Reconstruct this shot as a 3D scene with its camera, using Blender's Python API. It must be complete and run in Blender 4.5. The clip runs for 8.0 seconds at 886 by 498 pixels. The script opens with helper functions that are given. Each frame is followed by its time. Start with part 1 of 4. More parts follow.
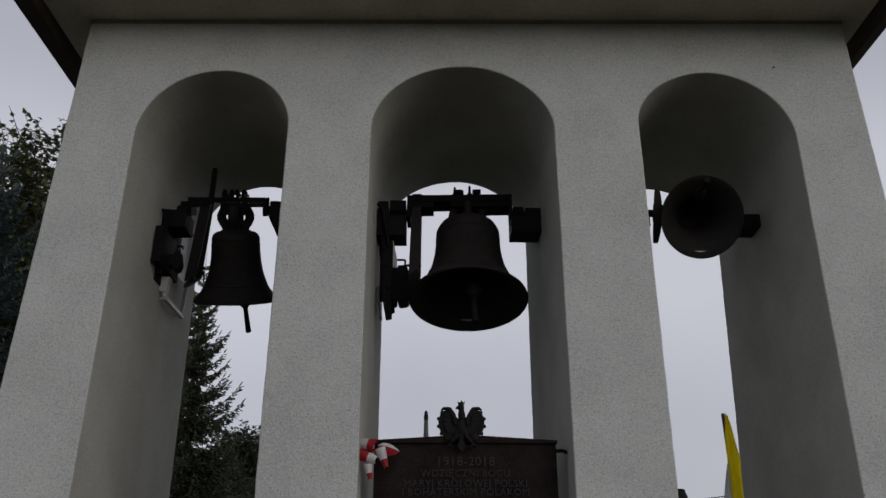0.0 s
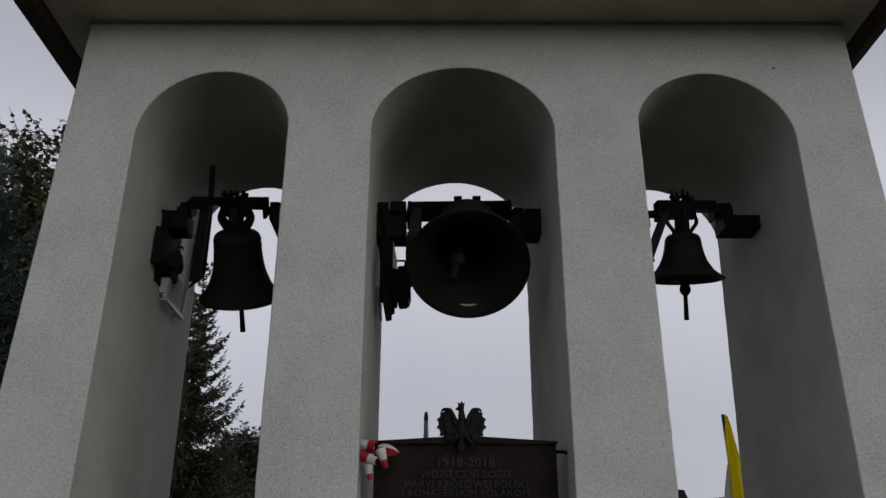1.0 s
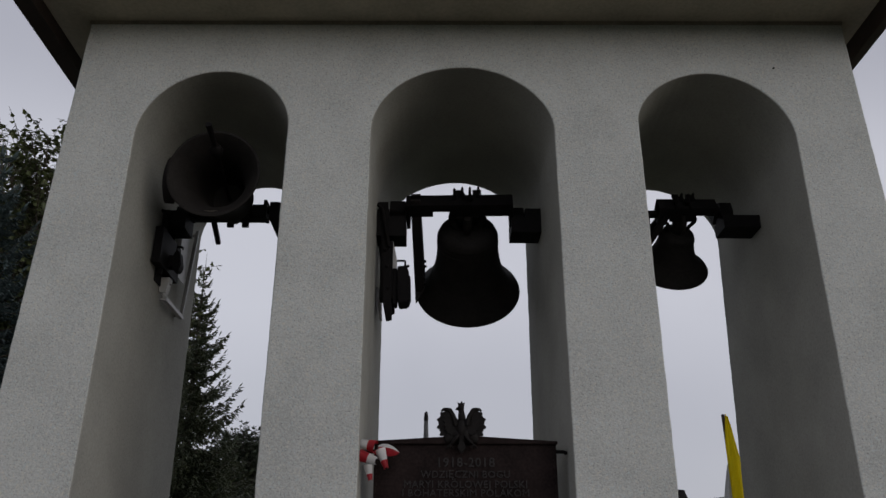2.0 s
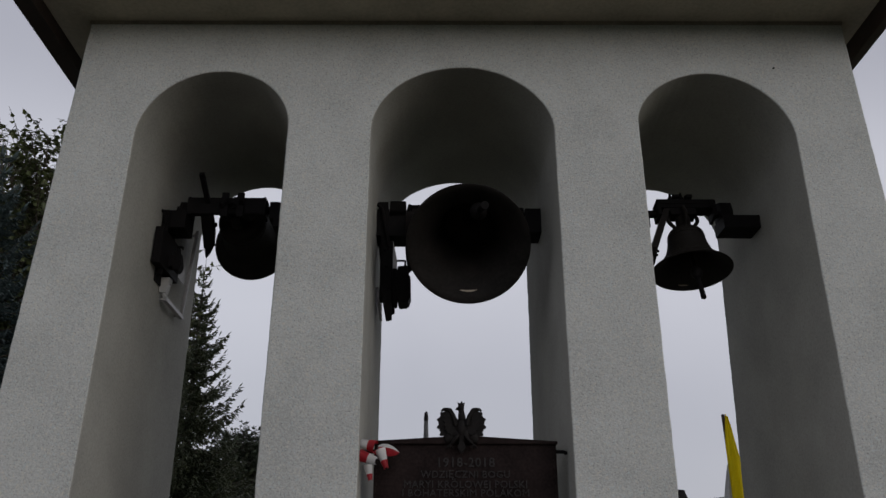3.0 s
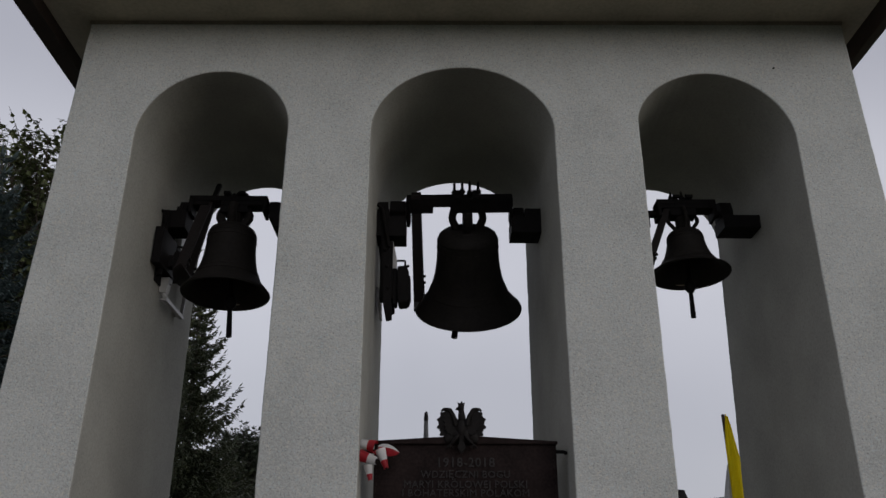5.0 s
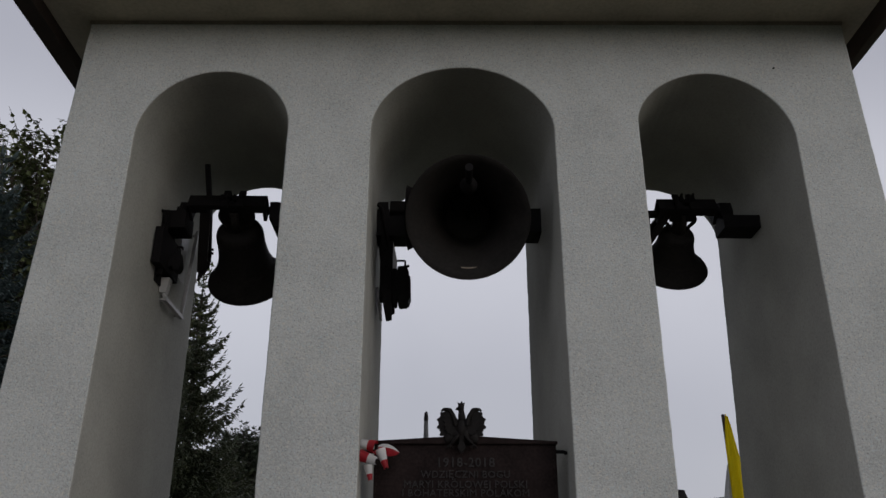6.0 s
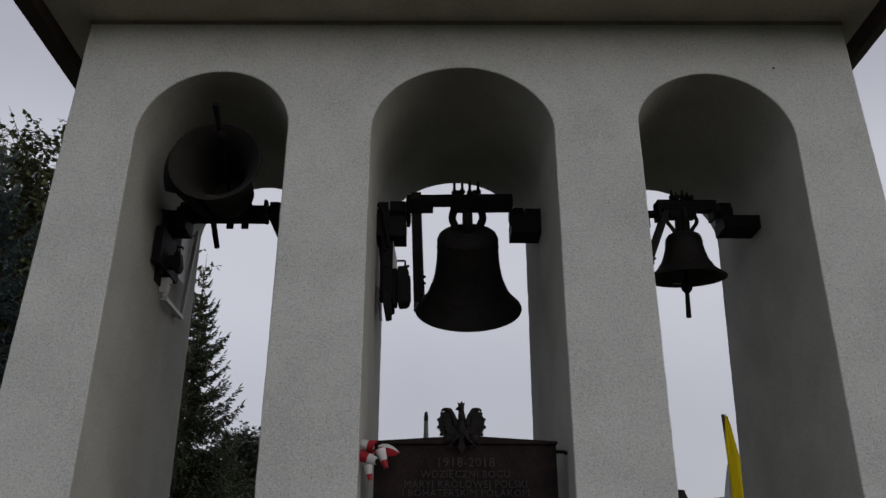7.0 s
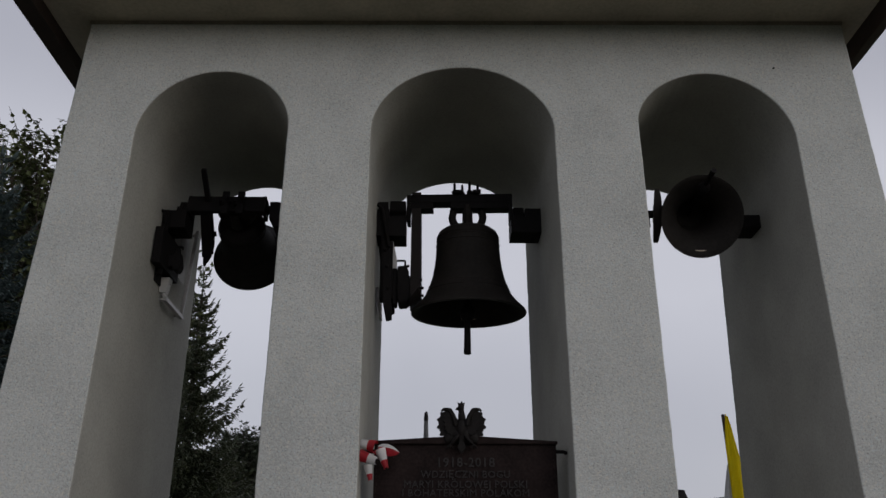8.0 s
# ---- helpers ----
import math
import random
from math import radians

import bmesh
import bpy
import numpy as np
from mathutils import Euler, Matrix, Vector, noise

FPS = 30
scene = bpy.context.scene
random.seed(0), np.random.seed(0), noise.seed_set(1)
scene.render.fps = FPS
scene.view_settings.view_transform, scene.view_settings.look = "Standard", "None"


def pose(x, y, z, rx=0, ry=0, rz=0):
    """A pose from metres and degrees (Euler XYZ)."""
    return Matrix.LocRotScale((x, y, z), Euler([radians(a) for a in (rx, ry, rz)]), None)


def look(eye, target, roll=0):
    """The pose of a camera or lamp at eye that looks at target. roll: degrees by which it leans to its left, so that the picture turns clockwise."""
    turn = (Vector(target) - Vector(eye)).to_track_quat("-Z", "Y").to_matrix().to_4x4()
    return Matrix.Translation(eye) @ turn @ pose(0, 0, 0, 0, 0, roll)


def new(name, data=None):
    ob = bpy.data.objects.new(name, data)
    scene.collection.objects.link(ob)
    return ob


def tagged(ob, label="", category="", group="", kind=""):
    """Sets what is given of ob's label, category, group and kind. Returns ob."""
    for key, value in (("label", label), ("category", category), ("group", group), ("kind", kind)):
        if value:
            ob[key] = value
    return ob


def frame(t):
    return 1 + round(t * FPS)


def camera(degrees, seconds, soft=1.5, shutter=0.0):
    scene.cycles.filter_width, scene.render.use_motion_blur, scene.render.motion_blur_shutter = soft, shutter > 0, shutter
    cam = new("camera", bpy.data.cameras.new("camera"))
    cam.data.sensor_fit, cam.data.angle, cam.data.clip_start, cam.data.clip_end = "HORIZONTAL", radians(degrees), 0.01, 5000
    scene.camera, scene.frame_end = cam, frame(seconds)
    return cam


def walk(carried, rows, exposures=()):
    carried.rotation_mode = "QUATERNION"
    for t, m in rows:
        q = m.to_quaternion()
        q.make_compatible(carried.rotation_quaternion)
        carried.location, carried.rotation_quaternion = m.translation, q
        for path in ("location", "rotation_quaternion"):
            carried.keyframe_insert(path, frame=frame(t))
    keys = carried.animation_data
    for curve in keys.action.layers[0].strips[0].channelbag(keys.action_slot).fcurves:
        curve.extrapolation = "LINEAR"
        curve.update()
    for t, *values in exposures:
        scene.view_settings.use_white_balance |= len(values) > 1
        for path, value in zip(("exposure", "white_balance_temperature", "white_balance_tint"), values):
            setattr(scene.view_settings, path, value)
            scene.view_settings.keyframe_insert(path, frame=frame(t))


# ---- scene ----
EYE = (0.0, 0.0, 1.5)
TILT, TURN = 112.714, -0.780


def aim(dx, dy):
    """The camera's pose, nudged by a hand on the tripod: degrees to the right and down."""
    return pose(*EYE, TILT - dy, 0, TURN - dx)


cam = camera(55.77, 8.0, soft=1.5)
walk(cam, [(0.0, aim(0, 0.058)), (0.2, aim(-0.02, 0.045)), (0.4, aim(0.02, 0.02)), (0.5, aim(0.06, 0)),
           (0.6, aim(0.01, 0)), (0.7, aim(0, 0)), (8.0, aim(0, 0))])

# ---- light: an even overcast sky ----
world = bpy.data.worlds.new("overcast_sky")
scene.world = world
world.use_nodes = True
wn, wl = world.node_tree.nodes, world.node_tree.links
wn.clear()
w_out = wn.new("ShaderNodeOutputWorld")
w_bg = wn.new("ShaderNodeBackground")
w_sky = wn.new("ShaderNodeTexSky")
w_sky.sky_type, w_sky.sun_disc = "NISHITA", False
w_sky.sun_elevation, w_sky.sun_rotation = radians(10), radians(133)
w_dim = wn.new("ShaderNodeBackground")
w_tc = wn.new("ShaderNodeTexCoord")
w_no = wn.new("ShaderNodeTexNoise")
w_no.inputs["Scale"].default_value = 2.6
w_no.inputs["Detail"].default_value = 4
w_no.inputs["Roughness"].default_value = 0.45
w_sep = wn.new("ShaderNodeSeparateXYZ")
w_low = wn.new("ShaderNodeValToRGB")
w_low.color_ramp.interpolation = "EASE"
for pos, v in ((0.16, 0.44), (0.40, 1.0), (0.56, 0.30)):
    e = w_low.color_ramp.elements.new(pos)
    e.color = (v, v, v, 1)
w_low.color_ramp.elements[0].color, w_low.color_ramp.elements[-1].color = (0.40, 0.40, 0.40, 1), (0.45, 0.45, 0.45, 1)
w_mix = wn.new("ShaderNodeMix")
w_mix.inputs[0].default_value = 0.55
wl.new(w_tc.outputs["Generated"], w_sep.inputs[0])
wl.new(w_sep.outputs["Z"], w_low.inputs["Fac"])
w_ramp = wn.new("ShaderNodeValToRGB")
w_ramp.color_ramp.elements[0].position, w_ramp.color_ramp.elements[1].position = 0.3, 0.72
w_ramp.color_ramp.elements[0].color = (0.408, 0.410, 0.472, 1)
w_ramp.color_ramp.elements[1].color = (0.594, 0.596, 0.662, 1)
w_add = wn.new("ShaderNodeAddShader")
wl.new(w_tc.outputs["Generated"], w_no.inputs["Vector"])
wl.new(w_no.outputs["Fac"], w_mix.inputs[2])
wl.new(w_low.outputs[0], w_mix.inputs[3])
wl.new(w_mix.outputs[0], w_ramp.inputs["Fac"])
wl.new(w_ramp.outputs["Color"], w_bg.inputs["Color"])
wl.new(w_sky.outputs["Color"], w_dim.inputs["Color"])
w_bg.inputs["Strength"].default_value = 0.90
w_dim.inputs["Strength"].default_value = 0.012
wl.new(w_bg.outputs[0], w_add.inputs[0])
wl.new(w_dim.outputs[0], w_add.inputs[1])
wl.new(w_add.outputs[0], w_out.inputs["Surface"])

sun = new("sun", bpy.data.lights.new("sun", "SUN"))
sun.data.energy, sun.data.angle, sun.data.color = 0.80, radians(60), (1.0, 0.98, 0.95)
sun.matrix_world = look((14, -9, 6.3), (0, 4, 3))


# ---- materials ----
def mat(name, colour, rough=0.8, metal=0.0, vary=0.25, scale=6.0, fine=60.0, bump=0.2, depth=0.004, specks=0.0, tint=None,
        random_shade=0.0, translucent=0.0, spec=0.5, cloud=0.55, pale=0.0):
    m = bpy.data.materials.new(name)
    m.use_nodes = True
    n, l = m.node_tree.nodes, m.node_tree.links
    b = n["Principled BSDF"]
    tc = n.new("ShaderNodeTexCoord")
    big = n.new("ShaderNodeTexNoise")
    big.inputs["Scale"].default_value, big.inputs["Detail"].default_value = scale, 5
    small = n.new("ShaderNodeTexNoise")
    small.inputs["Scale"].default_value, small.inputs["Detail"].default_value = fine, 3
    for t in (big, small):
        l.new(tc.outputs["Object"], t.inputs["Vector"])
    tot = n.new("ShaderNodeMath")
    tot.operation = "MULTIPLY_ADD"
    tot.inputs[1].default_value = 1 - cloud
    l.new(small.outputs["Fac"], tot.inputs[0])
    half = n.new("ShaderNodeMath")
    half.operation = "MULTIPLY"
    half.inputs[1].default_value = cloud
    l.new(big.outputs["Fac"], half.inputs[0])
    l.new(half.outputs[0], tot.inputs[2])
    ramp = n.new("ShaderNodeValToRGB")
    ramp.color_ramp.elements[0].position, ramp.color_ramp.elements[1].position = 0.32, 0.68
    lo = [c * (1 - vary) for c in colour]
    hi = [min(1, c * (1 + vary)) for c in (tint or colour)]
    ramp.color_ramp.elements[0].color, ramp.color_ramp.elements[1].color = (*lo, 1), (*hi, 1)
    l.new(tot.outputs[0], ramp.inputs["Fac"])
    col = ramp.outputs["Color"]
    if specks:
        sp = n.new("ShaderNodeTexNoise")
        sp.inputs["Scale"].default_value, sp.inputs["Detail"].default_value = 90, 5
        l.new(tc.outputs["Object"], sp.inputs["Vector"])
        cut = n.new("ShaderNodeMapRange")
        cut.inputs["From Min"].default_value, cut.inputs["From Max"].default_value = 0.585, 0.66
        cut.inputs["To Min"].default_value, cut.inputs["To Max"].default_value = 0, specks
        l.new(sp.outputs["Fac"], cut.inputs["Value"])
        mix = n.new("ShaderNodeMix")
        mix.data_type = "RGBA"
        mix.inputs[7].default_value = (*[c * 0.35 for c in colour], 1)
        l.new(cut.outputs[0], mix.inputs[0])
        l.new(col, mix.inputs[6])
        col = mix.outputs[2]
    if pale:
        # paler grains between the dark ones
        gr = n.new("ShaderNodeTexVoronoi")
        gr.inputs["Scale"].default_value = 120
        l.new(tc.outputs["Object"], gr.inputs["Vector"])
        bit = n.new("ShaderNodeSeparateColor")
        l.new(gr.outputs["Color"], bit.inputs[0])
        pick = n.new("ShaderNodeMapRange")
        pick.inputs["From Min"].default_value, pick.inputs["From Max"].default_value = 0.74, 0.84
        pick.inputs["To Max"].default_value = pale
        l.new(bit.outputs[0], pick.inputs["Value"])
        tone = n.new("ShaderNodeMix")
        tone.data_type = "RGBA"
        tone.inputs[6].default_value, tone.inputs[7].default_value = (0.62, 0.57, 0.47, 1), (0.44, 0.53, 0.56, 1)
        l.new(bit.outputs[1], tone.inputs[0])
        over = n.new("ShaderNodeMix")
        over.data_type = "RGBA"
        l.new(pick.outputs[0], over.inputs[0])
        l.new(col, over.inputs[6])
        l.new(tone.outputs[2], over.inputs[7])
        col = over.outputs[2]
    if random_shade:
        geo = n.new("ShaderNodeNewGeometry")
        hsv = n.new("ShaderNodeHueSaturation")
        mr = n.new("ShaderNodeMapRange")
        mr.inputs["To Min"].default_value, mr.inputs["To Max"].default_value = 1 - random_shade, 1 + random_shade
        l.new(geo.outputs["Random Per Island"], mr.inputs["Value"])
        l.new(mr.outputs[0], hsv.inputs["Value"])
        l.new(col, hsv.inputs["Color"])
        col = hsv.outputs["Color"]
    l.new(col, b.inputs["Base Color"])
    b.inputs["Roughness"].default_value, b.inputs["Metallic"].default_value = rough, metal
    b.inputs["Specular IOR Level"].default_value = spec
    if metal or rough < 0.6:
        rr = n.new("ShaderNodeMapRange")
        rr.inputs["To Min"].default_value, rr.inputs["To Max"].default_value = max(0.05, rough - 0.12), min(1, rough + 0.15)
        l.new(big.outputs["Fac"], rr.inputs["Value"])
        l.new(rr.outputs[0], b.inputs["Roughness"])
    if bump:
        bp = n.new("ShaderNodeBump")
        bp.inputs["Strength"].default_value, bp.inputs["Distance"].default_value = bump, depth
        l.new(tot.outputs[0], bp.inputs["Height"])
        l.new(bp.outputs[0], b.inputs["Normal"])
    if translucent:
        tr = n.new("ShaderNodeBsdfTranslucent")
        l.new(col, tr.inputs["Color"])
        ms = n.new("ShaderNodeMixShader")
        ms.inputs[0].default_value = translucent
        l.new(b.outputs[0], ms.inputs[1])
        l.new(tr.outputs[0], ms.inputs[2])
        l.new(ms.outputs[0], n["Material Output"].inputs["Surface"])
    return m


STUCCO = mat("stucco", (0.478, 0.484, 0.461), 0.95, vary=0.20, scale=3.0, fine=110, bump=0.85, depth=0.006, specks=0.62, spec=0.2, cloud=0.40, pale=0.62)
# smoother lining of the arches; their shade is worked into its darker tone
SHADED_PLASTER = mat("shaded_smooth_plaster", (0.345, 0.340, 0.308), 0.95, vary=0.16, scale=2.2, fine=60, bump=0.4, depth=0.004, specks=0.25, spec=0.2, cloud=0.6)
GREY = mat("weathered_grey_pole", (0.075, 0.077, 0.08), 0.8, vary=0.3, scale=3, fine=60, bump=0.2)
SHADE_STRIP = mat("brown_shade_strip", (0.23, 0.20, 0.165), 0.8, vary=0.3, scale=4, fine=50, bump=0.2)
SOFFIT = mat("soffit_boards", (0.44, 0.40, 0.31), 0.85, vary=0.2, scale=3, fine=40, bump=0.15)
BROWN = mat("brown_timber", (0.035, 0.022, 0.018), 0.6, vary=0.3, scale=4, fine=50, bump=0.2)
ROOFING = mat("roof_sheet", (0.12, 0.05, 0.035), 0.5, vary=0.2, scale=4, fine=40, bump=0.1)
BRONZE = mat("dark_bronze", (0.0168, 0.0146, 0.0131), 0.72, 0.0, vary=0.4, scale=6, fine=45, bump=0.2, depth=0.002, spec=0.14)
IRON = mat("black_iron", (0.0088, 0.0078, 0.0080), 0.65, 0.0, vary=0.35, scale=9, fine=60, bump=0.2, depth=0.002, spec=0.09)
STEEL = mat("galvanised_steel", (0.38, 0.37, 0.36), 0.5, 0.5, vary=0.2, scale=10, fine=80, bump=0.1, depth=0.002)
RUST = mat("rusty_steel", (0.014, 0.010, 0.0095), 0.8, 0.3, vary=0.4, scale=9, fine=70, bump=0.2, depth=0.002)
WHITE = mat("white_plastic", (0.42, 0.41, 0.39), 0.5, vary=0.12, scale=8, fine=50, bump=0.05)
PLAQUE = mat("patinated_bronze", (0.0175, 0.0118, 0.0110), 0.65, 0.0, vary=0.65, scale=7, fine=60, bump=0.3, depth=0.003, spec=0.06)
LETTER = mat("worn_bronze", (0.0135, 0.0105, 0.0098), 0.7, 0.0, vary=0.45, scale=12, fine=80, bump=0.1, depth=0.002)
WORN = mat("worn_strike_bronze", (0.34, 0.29, 0.22), 0.42, 0.75, vary=0.3, scale=30, fine=120, bump=0.1, depth=0.001)
EAGLE = mat("eagle_bronze", (0.0095, 0.0078, 0.0072), 0.6, 0.0, vary=0.4, scale=14, fine=90, bump=0.25, depth=0.002, spec=0.14)
RED = mat("red_foil", (0.55, 0.03, 0.045), 0.4, vary=0.12, scale=9, fine=40, bump=0.05, translucent=0.2)
PALE = mat("white_foil", (0.84, 0.83, 0.82), 0.25, vary=0.06, scale=9, fine=40, bump=0.05, translucent=0.2)
YELLOW = mat("yellow_cloth", (0.93, 0.80, 0.03), 0.85, vary=0.10, scale=5, fine=160, bump=0.15, depth=0.002, translucent=0.62)
CLOTH = mat("white_cloth", (0.72, 0.72, 0.72), 0.85, vary=0.07, scale=5, fine=160, bump=0.15, depth=0.002, translucent=0.3)
BARK = mat("bark", (0.055, 0.043, 0.034), 0.95, vary=0.4, scale=9, fine=40, bump=0.6, depth=0.02)
NEEDLES = mat("spruce_needles", (0.030, 0.045, 0.024), 0.7, vary=0.4, scale=2, fine=14, bump=0, random_shade=0.35, tint=(0.05, 0.058, 0.028))
BLUE_NEEDLES = mat("blue_spruce_needles", (0.045, 0.066, 0.066), 0.7, vary=0.35, scale=2, fine=14, bump=0, random_shade=0.4)
LEAVES = mat("leaves", (0.045, 0.065, 0.026), 0.42, vary=0.35, scale=2, fine=10, bump=0, random_shade=0.5, tint=(0.11, 0.125, 0.05), translucent=0.3)
FAR_LEAVES = mat("far_leaves", (0.028, 0.040, 0.022), 0.7, vary=0.25, scale=1, fine=8, bump=0, random_shade=0.22, translucent=0.08)
GRASS = mat("grass", (0.05, 0.07, 0.028), 0.95, vary=0.4, scale=0.8, fine=30, bump=0.6, depth=0.03)


def bounce_yard():
    """Unseen yard, toned dark to hold back bounced light; its uneven edge meets grass."""
    n, l = GRASS.node_tree.nodes, GRASS.node_tree.links
    b = n["Principled BSDF"]
    grass = b.inputs["Base Color"].links[0].from_socket
    tc = n.new("ShaderNodeTexCoord")
    far = n.new("ShaderNodeVectorMath")
    far.operation = "LENGTH"
    l.new(tc.outputs["Object"], far.inputs[0])
    wob = n.new("ShaderNodeTexNoise")
    wob.inputs["Scale"].default_value = 0.5
    l.new(tc.outputs["Object"], wob.inputs["Vector"])
    add = n.new("ShaderNodeMath")
    add.operation = "MULTIPLY_ADD"
    add.inputs[1].default_value = 6
    l.new(wob.outputs["Fac"], add.inputs[0])
    l.new(far.outputs["Value"], add.inputs[2])
    edge = n.new("ShaderNodeMapRange")
    edge.inputs["From Min"].default_value, edge.inputs["From Max"].default_value = 14, 14.6
    l.new(add.outputs[0], edge.inputs["Value"])
    grit = n.new("ShaderNodeTexNoise")
    grit.inputs["Scale"].default_value, grit.inputs["Detail"].default_value = 45, 4
    l.new(tc.outputs["Object"], grit.inputs["Vector"])
    ramp = n.new("ShaderNodeValToRGB")
    ramp.color_ramp.elements[0].color, ramp.color_ramp.elements[1].color = (0.029, 0.023, 0.016, 1), (0.060, 0.050, 0.035, 1)
    l.new(grit.outputs["Fac"], ramp.inputs["Fac"])
    mix = n.new("ShaderNodeMix")
    mix.data_type = "RGBA"
    l.new(edge.outputs[0], mix.inputs[0])
    l.new(ramp.outputs["Color"], mix.inputs[6])
    l.new(grass, mix.inputs[7])
    l.new(mix.outputs[2], b.inputs["Base Color"])


bounce_yard()


# ---- mesh helpers ----
def part(name, bm, material, parent=None, label="", smooth=False, bevel=0.0):
    if bevel:
        bmesh.ops.bevel(bm, geom=[e for e in bm.edges if e.is_manifold and e.calc_face_angle(0) > 0.6], offset=bevel, segments=2, affect="EDGES",
                        clamp_overlap=True)
    me = bpy.data.meshes.new(name)
    bm.to_mesh(me)
    bm.free()
    me.materials.append(material)
    if smooth:
        for poly in me.polygons:
            poly.use_smooth = True
        me.set_sharp_from_angle(angle=radians(38))
    ob = new(name, me)
    ob.parent = parent
    if label:
        tagged(ob, label)
    return ob


def thing(name, label, category, at=(0, 0, 0), group="", kind="", turn=0.0):
    ob = new(name)
    ob.empty_display_size = 0.1
    ob.matrix_basis = pose(*at, 0, 0, turn)
    return tagged(ob, label, category, group, kind)


def box(x0, x1, y0, y1, z0, z1, bm=None):
    bm = bm or bmesh.new()
    v = [bm.verts.new((x, y, z)) for z in (z0, z1) for y in (y0, y1) for x in (x0, x1)]
    for f in ((0, 2, 3, 1), (4, 5, 7, 6), (0, 1, 5, 4), (2, 6, 7, 3), (0, 4, 6, 2), (1, 3, 7, 5)):
        bm.faces.new([v[i] for i in f])
    return bm


def lathe(profile, n=64, bm=None, m=None):
    """Turn (r, z) points round the z axis; r = 0 closes the end."""
    bm = bm or bmesh.new()
    rings = []
    for r, z in profile:
        if r < 1e-6:
            rings.append([bm.verts.new((0, 0, z))])
        else:
            rings.append([bm.verts.new((r * math.cos(2 * math.pi * i / n), r * math.sin(2 * math.pi * i / n), z)) for i in range(n)])
    for a, b in zip(rings, rings[1:]):
        for i in range(n):
            j = (i + 1) % n
            if len(a) == 1 and len(b) > 1:
                bm.faces.new((a[0], b[j], b[i]))
            elif len(b) == 1 and len(a) > 1:
                bm.faces.new((a[i], a[j], b[0]))
            elif len(a) > 1:
                bm.faces.new((a[i], a[j], b[j], b[i]))
    if m:
        bmesh.ops.transform(bm, matrix=m, verts=[v for r in rings for v in r])
    bmesh.ops.recalc_face_normals(bm, faces=bm.faces)
    return bm


def tube(points, radii, n=8, bm=None, cap=True):
    """A round tube through points, with a radius at each (or one for all)."""
    bm = bm or bmesh.new()
    pts = [Vector(p) for p in points]
    if not hasattr(radii, "__len__"):
        radii = [radii] * len(pts)
    rings = []
    for i, (p, r) in enumerate(zip(pts, radii)):
        d = (pts[min(i + 1, len(pts) - 1)] - pts[max(i - 1, 0)]).normalized()
        side = d.cross(Vector((0.31, 0.93, 0.2)) if abs(d.y) < 0.8 else Vector((0.93, 0.1, 0.31))).normalized()
        up = side.cross(d)
        rings.append([bm.verts.new(p + r * (side * math.cos(2 * math.pi * k / n) + up * math.sin(2 * math.pi * k / n))) for k in range(n)])
    for a, b in zip(rings, rings[1:]):
        for i in range(n):
            j = (i + 1) % n
            bm.faces.new((a[i], a[j], b[j], b[i]))
    if cap:
        bm.faces.new(rings[0][::-1])
        bm.faces.new(rings[-1])
    return bm


def slab(outline, y0, y1, bm=None):
    """A plate with an outline in x and z, from y0 to y1."""
    bm = bm or bmesh.new()
    a = [bm.verts.new((x, y0, z)) for x, z in outline]
    b = [bm.verts.new((x, y1, z)) for x, z in outline]
    n = len(a)
    bm.faces.new(a)
    bm.faces.new(b[::-1])
    for i in range(n):
        j = (i + 1) % n
        bm.faces.new((a[j], a[i], b[i], b[j]))
    bmesh.ops.recalc_face_normals(bm, faces=bm.faces)
    return bm


def rod(p, q, r, n=10, bm=None):
    return tube([p, q], r, n, bm)


# ---- ground ----
def make_ground():
    bm = bmesh.new()
    cuts = [-2000, -300, -60, -20, -8, 0, 8, 20, 60, 300, 2000]
    grid = [[bm.verts.new((x, y, 0.0)) for x in cuts] for y in cuts]
    for j in range(len(cuts) - 1):
        for i in range(len(cuts) - 1):
            bm.faces.new((grid[j][i], grid[j][i + 1], grid[j + 1][i + 1], grid[j + 1][i]))
    tagged(part("ground", bm, GRASS), "dark unseen yard giving way to green grass", "ground", kind="structure")


make_ground()

# ---- the tower ----
FRONT, BACK = 4.578, 6.230
TOP, SILL = 5.040, 0.70
RISE = 0.045  # the soffit is not quite level: how much higher it lies at the right end
# opening: left jamb, right jamb, the crown's place and height, springing height and roundness of its left and right halves
ARCHES = [(-1.870, -0.916, -1.358, 4.655, 4.150, 2.0, 4.250, 2.0), (-0.391, 0.766, 0.206, 4.700, 4.210, 2.05, 4.235, 1.85),
          (1.306, 2.297, 1.780, 4.668, 4.300, 1.88, 4.190, 1.9)]


# how far the jambs lean at the foot, and how far they stand off at the back of the wall, at the springing and at the foot
FOOT = [(-0.045, -0.025), (0.0, 0.0), (0.010, 0.0)]
DEEP = [((0.0, 0.045), (0.0, 0.0)), ((0.0, 0.0), (-0.012, -0.022)), ((0.0, 0.0), (0.021, -0.095))]
DROP = [0.010, 0.0, 0.022]


def out_left(z):
    return -2.275 - 0.0425 * (4.97 - z)


def out_right(z):
    return 2.745 + 0.027 * (5.0 - z)


